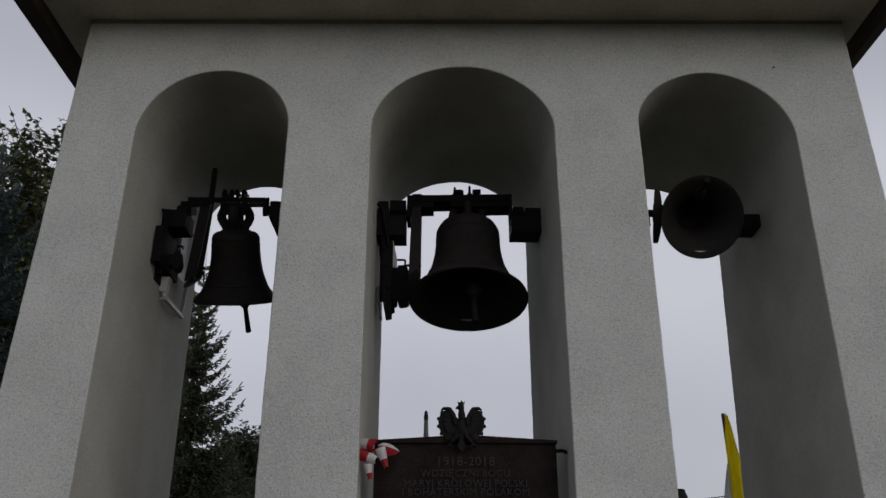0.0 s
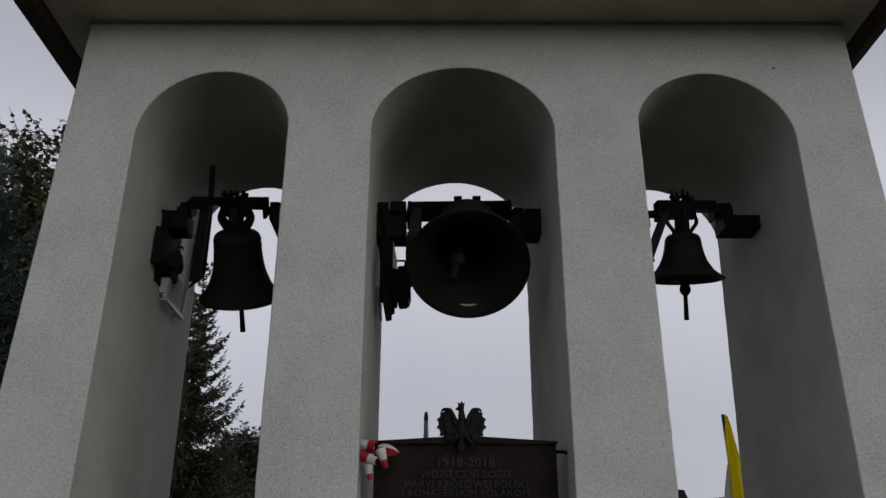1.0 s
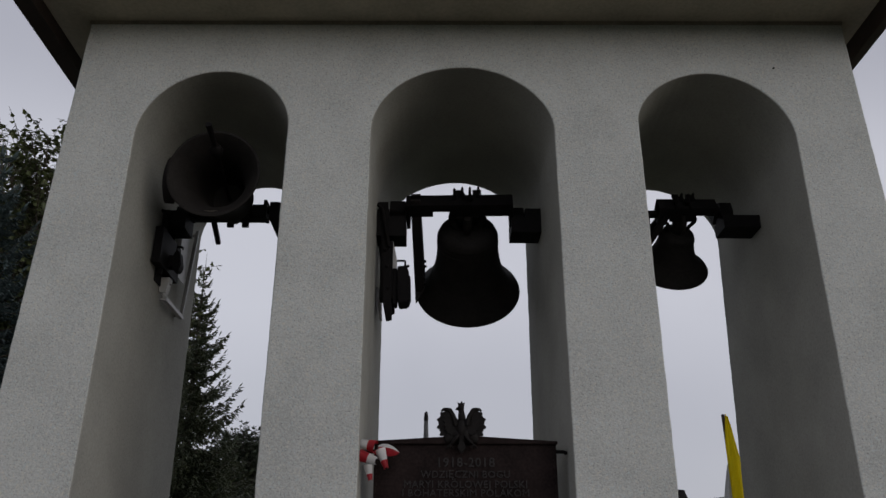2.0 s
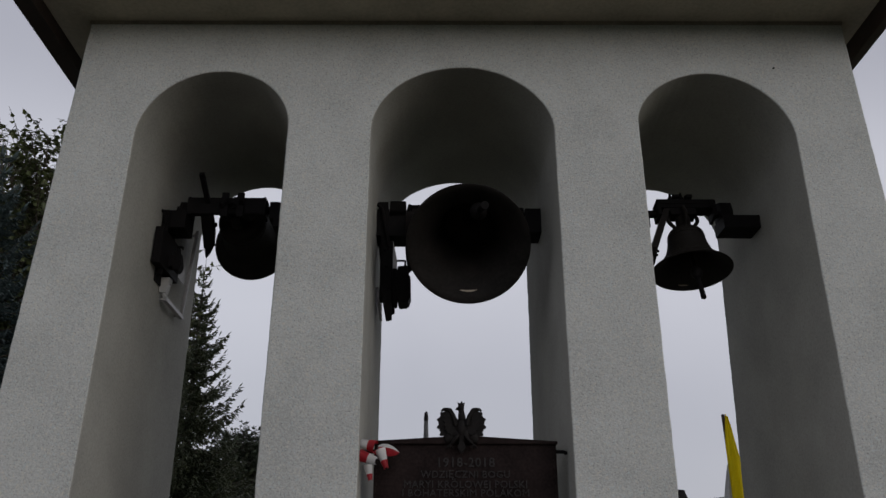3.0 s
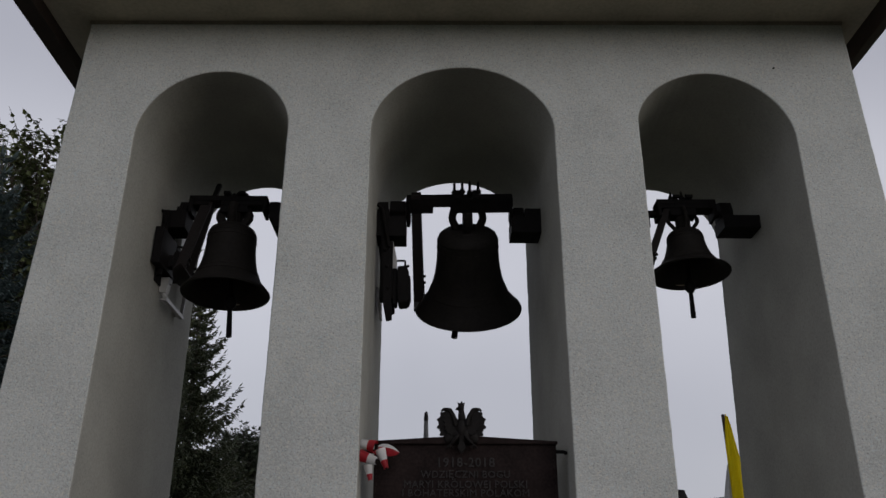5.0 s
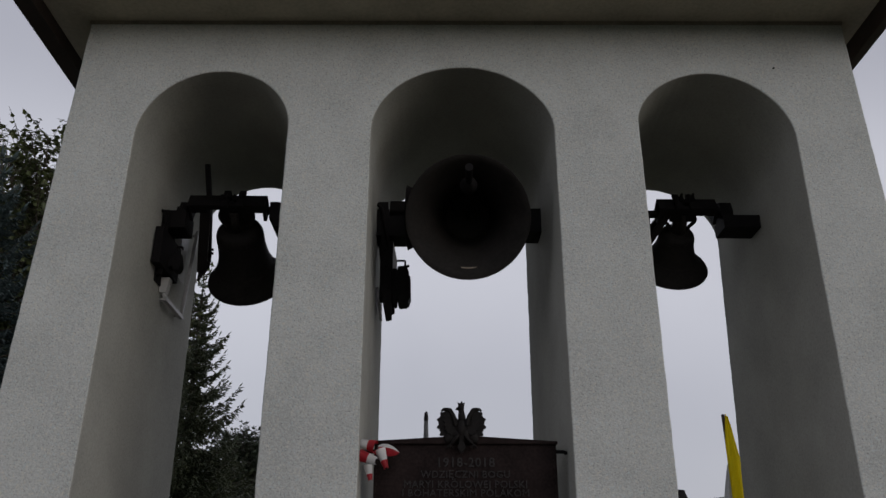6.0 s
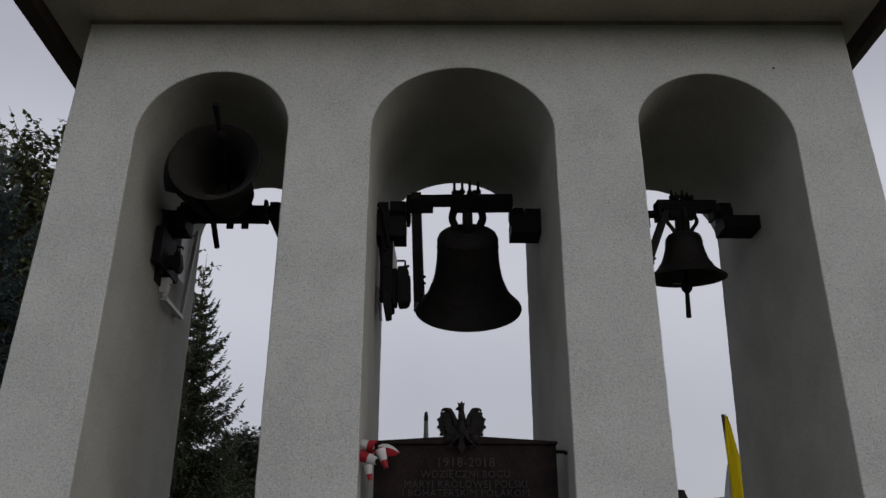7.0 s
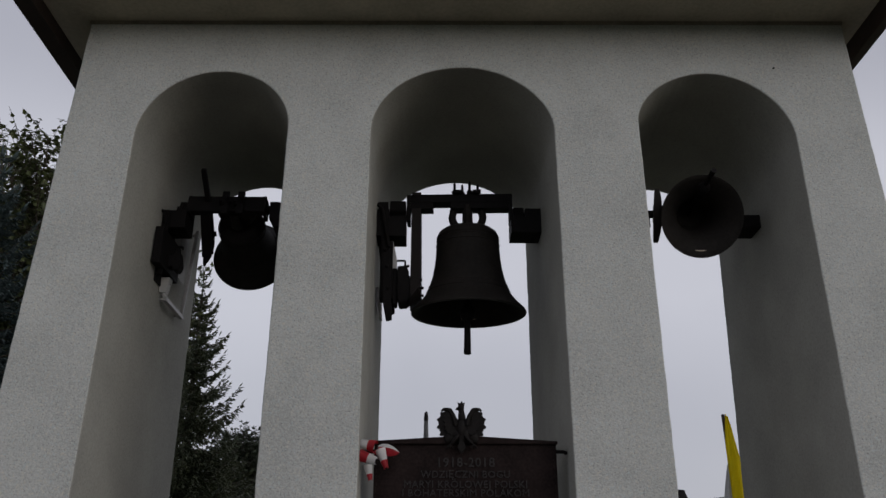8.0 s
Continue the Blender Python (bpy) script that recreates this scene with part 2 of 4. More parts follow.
def arch_points(arch, n=36):
    """Both halves of a hand-built arch: rounded curves that meet at the crown."""
    xl, xr, xc, zc, zl, pl, zr, pr = arch
    pts = []
    for i in range(n + 1):
        a = math.pi / 2 * i / n
        pts.append((xc - (xc - xl) * abs(math.cos(a)) ** (2 / pl), zl + (zc - zl) * abs(math.sin(a)) ** (2 / pl)))
    for i in range(1, n + 1):
        a = math.pi / 2 * (1 - i / n)
        pts.append((xc + (xr - xc) * abs(math.cos(a)) ** (2 / pr), zr + (zc - zr) * abs(math.sin(a)) ** (2 / pr)))
    return pts


def make_tower():
    tower = thing("bell_tower", "pale stuccoed brick bell tower with three arched openings", "bell tower", (0, 0, 0))
    # one outline, round the piers and over the arches
    def jamb(x0, x1, z0, z1, step=0.06):
        """Points up a plastered edge that wavers by a few millimetres."""
        n = int((z1 - z0) / step)
        return [(x0 + (x1 - x0) * i / n + rng.gauss(0, 0.0008), z0 + (z1 - z0) * i / n) for i in range(1, n)]

    rng = random.Random(4)
    front, back = [(out_left(SILL), SILL)], [(out_left(SILL), SILL)]
    for arch, (dl, dr), (bl, br), drop in zip(ARCHES, FOOT, DEEP, DROP):
        pts = arch_points(arch)
        pts = pts[:1] + [(x, z + rng.gauss(0, 0.0007)) for x, z in pts[1:-1]] + pts[-1:]
        line = [(arch[0] + dl, SILL)] + jamb(arch[0] + dl, arch[0], SILL, pts[0][1]) + pts + jamb(arch[1] + dr, arch[1], SILL, pts[-1][1])[::-1] + [(arch[1] + dr, SILL)]
        xm, half = (arch[0] + arch[1]) / 2, (arch[1] - arch[0]) / 2
        front += line
        for x, z in line:
            top_off, foot_off = bl if x < xm else br
            down = max(0.0, min(1.0, (4.2 - z) / (4.2 - SILL)))
            back.append((x + (top_off + (foot_off - top_off) * down) * min(1, abs(x - xm) / half), z if z < 1 else z - drop))
    reveals = len(front)
    right_edge = jamb(out_right(SILL), out_right(TOP), SILL, TOP)
    left_edge = jamb(out_left(SILL), out_left(TOP), SILL, TOP)
    for ring in (front, back):
        ring += [(out_right(SILL), SILL)] + right_edge + [(out_right(TOP), TOP + RISE), (out_left(TOP), TOP)] + left_edge[::-1]
    bm = bmesh.new()
    fv = [bm.verts.new((x, FRONT, z)) for x, z in front]
    bv = [bm.verts.new((x, BACK, z)) for x, z in back]
    bm.faces.new(fv)
    bm.faces.new(bv[::-1])
    for i in range(len(fv)):
        j = (i + 1) % len(fv)
        # the openings are lined with smoother plaster, its tone darkened for the shade inside
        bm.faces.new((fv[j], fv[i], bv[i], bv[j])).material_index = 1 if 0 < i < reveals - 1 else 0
    bmesh.ops.recalc_face_normals(bm, faces=bm.faces)
    wall = part("wall", bm, STUCCO, tower, smooth=True)
    wall.data.materials.append(SHADED_PLASTER)
    bev = wall.modifiers.new("edge", "BEVEL")
    bev.width, bev.segments, bev.limit_method, bev.angle_limit = 0.008, 2, "ANGLE", radians(35)
    part("base", box(out_left(0) - 0.04, out_right(0) + 0.04, FRONT - 0.04, BACK + 0.04, 0, SILL), STUCCO, tower, bevel=0.015)
    # a small dark spot in the wall, put in as an iron disc
    part("wall_spot", lathe([(0, 0.004), (0.004, 0.004), (0.006, 0.0), (0.006, -0.006), (0.003, -0.009), (0, -0.009)], 10,
                       m=Matrix.Translation((2.229, FRONT - 0.002, 4.712)) @ Matrix.Rotation(radians(-90), 4, "X")), IRON, tower, "small dark spot on the wall")
    # eaves: boards underneath, a dark beam round the edge, and a plain hipped roof
    ex0, ex1, ey0, ey1 = -2.618, 2.955, FRONT - 0.42, BACK + 0.12
    def risen(bm):
        for v in bm.verts:
            v.co.z += RISE * (v.co.x - out_left(TOP)) / (out_right(TOP) - out_left(TOP))
        return bm

    part("soffit", risen(box(ex0 + 0.117, ex1 - 0.062, ey0, ey1, TOP, TOP + 0.02)), SOFFIT, tower, "dull brown flat soffit panel")
    # thin strip added for the band of shade where wall meets soffit
    part("eaves_shade_strip", risen(box(out_left(TOP), out_right(TOP), FRONT - 0.014, FRONT - 0.0005, TOP - 0.022, TOP - 0.001)), SHADE_STRIP, tower, "thin brown strip standing for shade along the wall's top")
    for x0, x1 in ((ex0, ex0 + 0.115), (ex1 - 0.06, ex1)):
        part("eaves_beam", box(x0, x1, ey0, ey1, 4.94, 5.13), BROWN, tower, bevel=0.006)
    for y0, y1 in ((ey0 - 0.1, ey0 - 0.001), (ey1 + 0.001, ey1 + 0.1)):
        part("eaves_beam", box(ex0, ex1, y0, y1, 5.025, 5.13), BROWN, tower, bevel=0.006)
    bm = bmesh.new()
    c = [bm.verts.new(p) for p in ((ex0 - 0.05, ey0 - 0.15, 5.132), (ex1 + 0.05, ey0 - 0.15, 5.132), (ex1 + 0.05, ey1 + 0.15, 5.132), (ex0 - 0.05, ey1 + 0.15, 5.132))]
    ym = (ey0 + ey1) / 2
    r = [bm.verts.new((ex0 + 1.2, ym, 6.1)), bm.verts.new((ex1 - 1.2, ym, 6.1))]
    for f in ((c[0], c[1], r[1], r[0]), (c[1], c[2], r[1]), (c[2], c[3], r[0], r[1]), (c[3], c[0], r[0]), (c[3], c[2], c[1], c[0])):
        bm.faces.new(f)
    part("roof", bm, ROOFING, tower, "plain dark brown hipped roof")


make_tower()


# ---- bells ----
# axle place, mouth radius, axle to mouth, axle to crown, yoke ends; swing: amplitude, period, time of the foremost point, third harmonic, offset;
# clapper: its lag and reach of flight, and how it sways across
BELLS = {
    "mid": dict(at=(0.248, 5.414, 4.010), r=0.396, mouth=0.712, slim=0.03, bolt=1.0, wire=0.072, loop=0.050, post=0.095, crown=0.086, yoke=(-0.43, 0.318), yz=(0.052, 0.156),
                amp=64.6, per=1.5868, t0=1.238, a3=-0.4, off=1.2, turn=-2.3, lag=24.8, fly=21.5, lean=0.8, cross=-1.3, sway=-1.0, twice=-6.1, ext=0.015, strike=0.80),
    "left": dict(at=(-1.404, 5.420, 4.058), r=0.299, mouth=0.652, slim=0.015, bolt=0.18, wire=0.112, loop=0.12, post=0.19, crown=0.142, yoke=(-0.32, 0.228), yz=(0.018, 0.088),
                 amp=95.7, per=1.6405, t0=0.483, a3=-1.1, off=1.3, turn=0.0, lag=18.3, fly=24.3, lean=-1.9, cross=-0.4, sway=0.7, twice=-2.1, ext=0.035, strike=0.52),
    "right": dict(at=(1.783, 5.416, 4.045), r=0.277, mouth=0.473, slim=0.25, bolt=0.62, wire=0.052, loop=0.17, post=0.19, crown=0.140, yoke=(-0.182, 0.236), yz=(0.025, 0.092),
                  amp=62.6, per=1.3159, t0=0.062, a3=-0.5, off=2.5, turn=0.0, lag=18.3, fly=30.0, lean=-0.2, cross=3.0, sway=1.3, twice=-6.1, ext=0.07, strike=0.52),
}
# radius and depth of a bell's outside, as fractions of the mouth's radius and of the height
OUTSIDE = [(0.0, 0.0), (0.20, 0.0), (0.34, 0.004), (0.37, 0.022), (0.46, 0.032), (0.53, 0.065), (0.563, 0.11), (0.572, 0.125), (0.565, 0.135), (0.570, 0.20), (0.575, 0.28), (0.585, 0.38),
           (0.605, 0.48), (0.635, 0.58), (0.675, 0.67), (0.735, 0.76), (0.742, 0.765), (0.737, 0.775), (0.80, 0.84), (0.88, 0.90), (0.955, 0.95), (0.99, 0.975), (1.0, 0.99), (0.995, 1.0)]
INSIDE = [(0.95, 1.0), (0.89, 0.972), (0.80, 0.91), (0.70, 0.83), (0.62, 0.74), (0.56, 0.64), (0.515, 0.52), (0.485, 0.40), (0.47, 0.28), (0.45, 0.18), (0.38, 0.11), (0.2, 0.09), (0.0, 0.09)]


def make_bell(key, label, size):
    p = BELLS[key]
    bell = thing("church_bell", label, "bell", p["at"], "swinging bells of the tower", turn=p["turn"])
    R, H, zc = p["r"], p["mouth"] - p["crown"], -p["crown"]
    prof = [(r * R * (1 - p["slim"] * (1 - d)), zc - d * H) for r, d in OUTSIDE + INSIDE]
    body = part("bell_body", lathe(prof, 72), BRONZE, bell, "dark patinated bronze bell body", smooth=True)
    for fr, fd in ((0.572, 0.215), (0.566, 0.155), (0.695, 0.705)):
        fr *= 1 - p["slim"] * (1 - fd)
        n = 72
        bm = tube([(fr * R * math.cos(2 * math.pi * i / n), fr * R * math.sin(2 * math.pi * i / n), zc - fd * H) for i in range(n + 1)], 0.0035, 6, cap=False)
        part("moulding", bm, BRONZE, body)
    # a spot worn bright where the clapper strikes the lip
    bm = bmesh.new()
    rows = []
    for i in range(11):
        a = math.pi / 2 + radians(-10 + 2 * i)
        wide = math.cos(radians(-80 + 16 * i))
        row = []
        for k in range(4):
            f = p["strike"] + (k / 3 - 0.5) * 0.26 * wide + 0.05 * (1 - wide)
            r0, d0 = 0.89 + (0.80 - 0.89) * f, 0.972 + (0.91 - 0.972) * f
            r = r0 * R * (1 - p["slim"] * (1 - d0)) - 0.0015
            row.append(bm.verts.new((r * math.cos(a), r * math.sin(a), zc - d0 * H - 0.0008)))
        rows.append(row)
    for a, b in zip(rows, rows[1:]):
        for k in range(3):
            bm.faces.new((a[k], a[k + 1], b[k + 1], b[k]))
    part("strike_mark", bm, WORN, body, "bright worn patch on the bell's lip")
    # crown loops under the yoke
    y0, y1 = p["yz"]
    top = y0 + 0.004
    for k in range(4):
        a = math.pi / 2 * k
        pts = []
        for i in range(9):
            u = i / 8
            rr = R * (0.20 + 0.05 * u + p["loop"] * math.sin(math.pi * u) ** 2 * (0.4 + u))
            pts.append((rr * math.cos(a), rr * math.sin(a) * 0.85, zc - 0.008 + (top - zc + 0.008) * u))
        part("crown_loop", tube(pts, R * p["wire"], 8), BRONZE, bell, smooth=True)
    if key != "mid":
        part("crown_block", box(-0.33 * R, 0.33 * R, -0.05, 0.05, y0 - 0.055, y0 - 0.001), IRON, bell, bevel=0.004)
    part("crown_post", tube([(0, 0, zc - 0.01), (0, 0, zc + 0.02), (0, 0, top)], [R * p["post"] * 1.12, R * p["post"], R * p["post"] * 0.95], 16), BRONZE, bell, smooth=True)
    # yoke: a steel channel with its clamps, hanger bolts and stub axles
    xl, xr = p["yoke"]
    th = (y1 - y0) * 0.45
    bm = box(xl, xr, -0.06, 0.06, y0 + th, y1)
    for x0, x1 in ((xl, xl + (xr - xl) * 0.25), (-0.12 * size, xr)):
        box(x0, x1, -0.055, 0.055, y0, y0 + th - 0.0005, bm)
    part("yoke", bm, IRON, bell, "black iron headstock beam")
    for sx in (-0.042, 0.042):
        w = 0.026
        part("clamp_plate", box(sx * size * 1.6 - w * size * 1.15, sx * size * 1.6 + w * size * 1.15, -0.09, 0.09, y1 + 0.001, y1 + 0.022), IRON, bell, bevel=0.003)
    for sx, sy, up in ((-0.092, -0.012, 0.112), (-0.036, 0.012, 0.106), (0.018, -0.012, 0.122), (0.078, 0.012, 0.108)):
        up = 0.046 + (up - 0.046) * p["bolt"]
        part("hanger_bolt", lathe([(0, y0 + 0.03), (0.010, y0 + 0.03), (0.011, y1 + 0.022), (0.021, y1 + 0.0225), (0.021, y1 + 0.040), (0.014, y1 + 0.042), (0.014, y1 + 0.052), (0.010, y1 + 0.056),
                                   (0.009, y1 + up - 0.012), (0.003, y1 + up), (0, y1 + up)], 8, m=pose(sx * size * 0.98, sy, 0)), IRON, bell)
    for x0, x1 in ((xl - 0.09, xl + 0.0), (xr - 0.0, xr + 0.09)):
        part("axle", rod((x0, 0, 0), (x1, 0, 0), 0.028, 14), IRON, bell, smooth=True)
    for x in (xl + 0.012, xr - 0.012):
        part("axle_plate", slab([(x - 0.012, -0.045), (x + 0.012, -0.045), (x + 0.012, y1 - 0.004), (x - 0.012, y1 - 0.004)], -0.068, 0.068), IRON, bell, bevel=0.003)
    # clapper, in its own space: the origin is its pivot
    clapper = new("clapper")
    clapper.parent = bell
    hang = p["crown"] + 0.07 * H
    reach = p["mouth"] - hang + p["ext"]
    part("clapper_rod", tube([(0, 0, 0.01), (0, 0, -reach * 0.5), (0, 0, -reach)], [0.018 * size, 0.016 * size, 0.022 * size], 12), IRON, clapper, smooth=True)
    part("clapper_ball", lathe([(0, -reach + 0.07 * size), (0.03 * size, -reach + 0.064 * size), (0.050 * size, -reach + 0.03 * size), (0.056 * size, -reach),
                                (0.048 * size, -reach - 0.032 * size), (0.026 * size, -reach - 0.06 * size), (0, -reach - 0.066 * size)], 24), IRON, clapper, smooth=True)
    part("clapper_tail", tube([(0, 0, -reach - 0.05 * size), (0, 0, -reach - 0.245 * size - 0.045)], [0.020 * size, 0.025 * size], 12), IRON, clapper, smooth=True)
    p["bell"], p["clapper"], p["hang"] = bell, clapper, hang
    return bell


mid = make_bell("mid", "largest dark bronze church bell swinging on an iron headstock", 1.0)
left = make_bell("left", "medium dark bronze church bell swinging on an iron headstock", 0.8)
right = make_bell("right", "smallest dark bronze church bell swinging on an iron headstock", 0.72)


def drive_segment(bell, x_top, x_bot, z_top, radius, half, w, slant=0.0, at=0.94, tips=1.0):
    """A rotor segment of a bell drive: two flat spokes from the headstock to a curved band whose ends may taper."""
    steps = 16
    bm = bmesh.new()
    rows = []
    for i in range(steps + 1):
        a = radians(-half + 2 * half * i / steps)
        k = w * (tips + (1 - tips) * math.cos(math.pi * (i / steps - 0.5)) ** 0.7) / 2
        rows.append([bm.verts.new((x_bot + dx, r * math.sin(a), -r * math.cos(a))) for dx, r in ((-k, radius), (k, radius - slant), (k, radius - slant - 0.016), (-k, radius - 0.016))])
    for a, b in zip(rows, rows[1:]):
        for k in range(4):
            bm.faces.new((a[k], a[(k + 1) % 4], b[(k + 1) % 4], b[k]))
    bm.faces.new(rows[0])
    bm.faces.new(rows[-1])
    bmesh.ops.recalc_face_normals(bm, faces=bm.faces)
    part("rotor_band", bm, RUST, bell, "curved rust-stained steel band")
    for s in (-1, 1):
        a = radians(s * half * at)
        y, z = (radius - 0.02 - slant * 0.6) * math.sin(a), -(radius - 0.02 - slant * 0.6) * math.cos(a)
        bm = bmesh.new()
        top = [bm.verts.new((x_top + dx, s * 0.03 + dy, z_top)) for dx, dy in ((-w * 0.42, -0.012), (w * 0.42, -0.012), (w * 0.42, 0.012), (-w * 0.42, 0.012))]
        bot = [bm.verts.new((x_bot + dx, y + dy, z)) for dx, dy in ((-w * 0.42, -0.012), (w * 0.42, -0.012), (w * 0.42, 0.012), (-w * 0.42, 0.012))]
        for k in range(4):
            bm.faces.new((top[k], top[(k + 1) % 4], bot[(k + 1) % 4], bot[k]))
        bm.faces.new(top)
        bm.faces.new(bot)
        bmesh.ops.recalc_face_normals(bm, faces=bm.faces)
        part("spoke", bm, RUST, bell, "flat rusty steel spoke")
        # nuts that hold the spoke to the band
        for f in (0.86, 0.93):
            part("nut", lathe([(0, -0.012), (0.011, -0.012), (0.011, 0.012), (0, 0.012)], 6,
                              m=Matrix.Translation((x_top + (x_bot - x_top) * f + w * 0.44, s * 0.03 + (y - s * 0.03) * f, z_top + (z - z_top) * f)) @ Matrix.Rotation(radians(90), 4, "Y")), IRON, bell)


drive_segment(mid, -0.362, -0.362, 0.182, 0.675, 18, 0.08, 0.075, 0.57, 0.6)
drive_segment(left, -0.196, -0.308, 0.06, 0.56, 17, 0.086, 0.05, 0.55, 0.45)
drive_segment(right, -0.10, -0.284, 0.05, 0.43, 25, 0.056, 0.0, 0.30, 0.5)
bm = slab([(-0.196, 0.0), (-0.158, 0.0), (-0.164, 0.295), (-0.198, 0.295)], -0.014, 0.014)
bmesh.ops.transform(bm, matrix=pose(0, 0.0, 0.04, -30), verts=bm.verts)
part("counter_lever", bm, IRON, left, "leaning black iron lever", bevel=0.003)


# ---- what carries and drives the bells ----
def bearing_beam(x0, x1, y0, y1, z0, z1, axle_x, axle_z, big=1.0, block=None):
    b = thing("bearing_beam", "black iron box beam set into the jamb under a bell", "beam", ((x0 + x1) / 2, (y0 + y1) / 2, z0), "bearing beams of the bells")
    cx, cy = (x0 + x1) / 2, (y0 + y1) / 2
    part("beam", box(x0 - cx, x1 - cx, y0 - cy, y1 - cy, 0, z1 - z0), IRON, b, bevel=0.006)
    if block:
        part("cover_block", box(block[0] - cx, block[1] - cx, y0 - cy + 0.004, y1 - cy - 0.004, z1 - z0 + 0.0005, block[2] - z0), IRON, b, bevel=0.006)
    # bearing housing on the beam
    h = axle_z - z0
    o = [(-0.075, z1 - z0), (0.075, z1 - z0), (0.075, z1 - z0 + 0.02), (0.055 * big, h), (0.04 * big, h + 0.045 * big), (0.0, h + 0.06 * big), (-0.04 * big, h + 0.045 * big), (-0.055 * big, h), (-0.075, z1 - z0 + 0.02)]
    bm = slab(o, axle_x - cx - 0.028 * big, axle_x - cx + 0.028 * big)
    bmesh.ops.transform(bm, matrix=Matrix.Translation((0, 5.417 - cy, 0)) @ Matrix(((0, 1, 0, 0), (1, 0, 0, 0), (0, 0, 1, 0), (0, 0, 0, 1))), verts=bm.verts)
    bmesh.ops.recalc_face_normals(bm, faces=bm.faces)
    part("bearing_housing", bm, IRON, b, "greasy black bearing housing", bevel=0.004)
    for dy in (-0.062, 0.062):
        part("bolt", lathe([(0, 0), (0.011, 0), (0.011, 0.018), (0.006, 0.02), (0.006, 0.034), (0, 0.034)], 6, m=pose(axle_x - cx, 5.417 - cy + dy, z1 - z0 + 0.021)), IRON, b)


AY0, AY1 = 5.32, 5.52
bearing_beam(0.550, 0.790, AY0, AY1, 3.858, 3.970, 0.608, 4.010, 1.3, (0.652, 0.790, 4.042))
bearing_beam(-0.40, -0.185, AY0, AY1, 3.826, 3.970, -0.245, 4.010, 2.0, (-0.40, -0.305, 4.030))
bearing_beam(-1.113, -0.90, AY0, AY1, 3.893, 3.955, -1.100, 4.058, 1.0, (-1.143, -1.080, 4.082))
bearing_beam(-1.89, -1.72, AY0, AY1, 3.880, 4.010, -1.76, 4.058)
bearing_beam(2.046, 2.34, AY0, AY1, 3.905, 4.000, 2.086, 4.045, 1.5)
bearing_beam(1.295, 1.525, AY0, AY1, 3.905, 4.000, 1.498, 4.045, 1.1)


def large_drive():
    """The drive of the large bell: two straps down the jamb, a gearbox between them, and an angular motor block with a lid, handle and cable."""
    x0, yc, zt = -0.391, 5.415, 4.10
    d = thing("bell_drive", "black electric bell drive bolted to the arch jamb", "motor", (x0, yc, zt), "bell drives")

    def at(pts, y0, y1):
        return slab([(x - x0, z - zt) for x, z in pts], y0 - yc, y1 - yc)

    part("mounting_strap", at([(-0.385, 4.088), (-0.312, 4.088), (-0.296, 3.75), (-0.268, 3.22), (-0.308, 3.21), (-0.332, 3.34), (-0.352, 3.75)], 5.325, 5.350), IRON, d, "flat black steel strap", bevel=0.003)
    part("mounting_strap", at([(-0.388, 4.06), (-0.278, 4.06), (-0.276, 3.75), (-0.256, 3.31), (-0.292, 3.29), (-0.335, 3.42), (-0.375, 3.75)], 5.455, 5.480), IRON, d, "flat black steel strap", bevel=0.003)
    part("wall_plate", at([(-0.3905, 3.52), (-0.374, 3.52), (-0.348, 3.30), (-0.366, 3.30), (-0.3905, 3.44)], 5.52, 5.62), STEEL, d, "dull grey wall plate", bevel=0.002)
    part("gearbox", box(0.032, 0.118, -0.064, 0.039, -0.72, -0.30), IRON, d, bevel=0.012)
    for k, z in enumerate((3.72, 3.60, 3.44)):
        part("bolt_head", lathe([(0, 0.0), (0.014, 0.0), (0.014, -0.010), (0.007, -0.014), (0, -0.014)], 6,
                                m=Matrix.Translation((-0.325 + 0.014 * k - x0, 5.3245 - yc, z - zt)) @ Matrix.Rotation(radians(-90), 4, "X")), IRON, d)
    # a gusset between the strap and the motor
    part("gusset", at([(-0.288, 3.80), (-0.272, 3.80), (-0.244, 3.66), (-0.244, 3.60), (-0.285, 3.60)], 5.36, 5.372), STEEL, d, "thin grey gusset plate", bevel=0.001)
    part("motor_neck", at([(-0.275, 3.60), (-0.238, 3.60), (-0.238, 3.34), (-0.268, 3.34)], 5.36, 5.46), IRON, d, bevel=0.006)
    block = at([(-0.240, 3.606), (-0.178, 3.612), (-0.160, 3.565), (-0.153, 3.375), (-0.166, 3.350), (-0.224, 3.342), (-0.236, 3.375)], 5.335, 5.49)
    motor = part("motor_housing", block, IRON, d, "dark angular motor housing", bevel=0.006)
    part("lid", at([(-0.1575, 3.545), (-0.150, 3.535), (-0.146, 3.39), (-0.1525, 3.382)], 5.352, 5.472), IRON, motor, bevel=0.001)
    part("cable_gland", rod((-0.182 - x0, -0.05, 3.612 - zt), (-0.160 - x0, -0.05, 3.618 - zt), 0.009), IRON, motor)
    part("handle", tube([(-0.262 - x0, -0.04, 3.66 - zt), (-0.192 - x0, -0.04, 3.66 - zt), (-0.188 - x0, -0.04, 3.655 - zt), (-0.188 - x0, -0.04, 3.608 - zt)], 0.0075, 8), IRON, d)
    part("conduit", tube([(-0.30 - x0, -0.098, 3.74 - zt), (-0.322 - x0, -0.118, 3.86 - zt), (-0.352 - x0, -0.112, 4.02 - zt), (-0.388 - x0, -0.105, 4.06 - zt)], 0.012, 8), IRON, d, smooth=True)


large_drive()


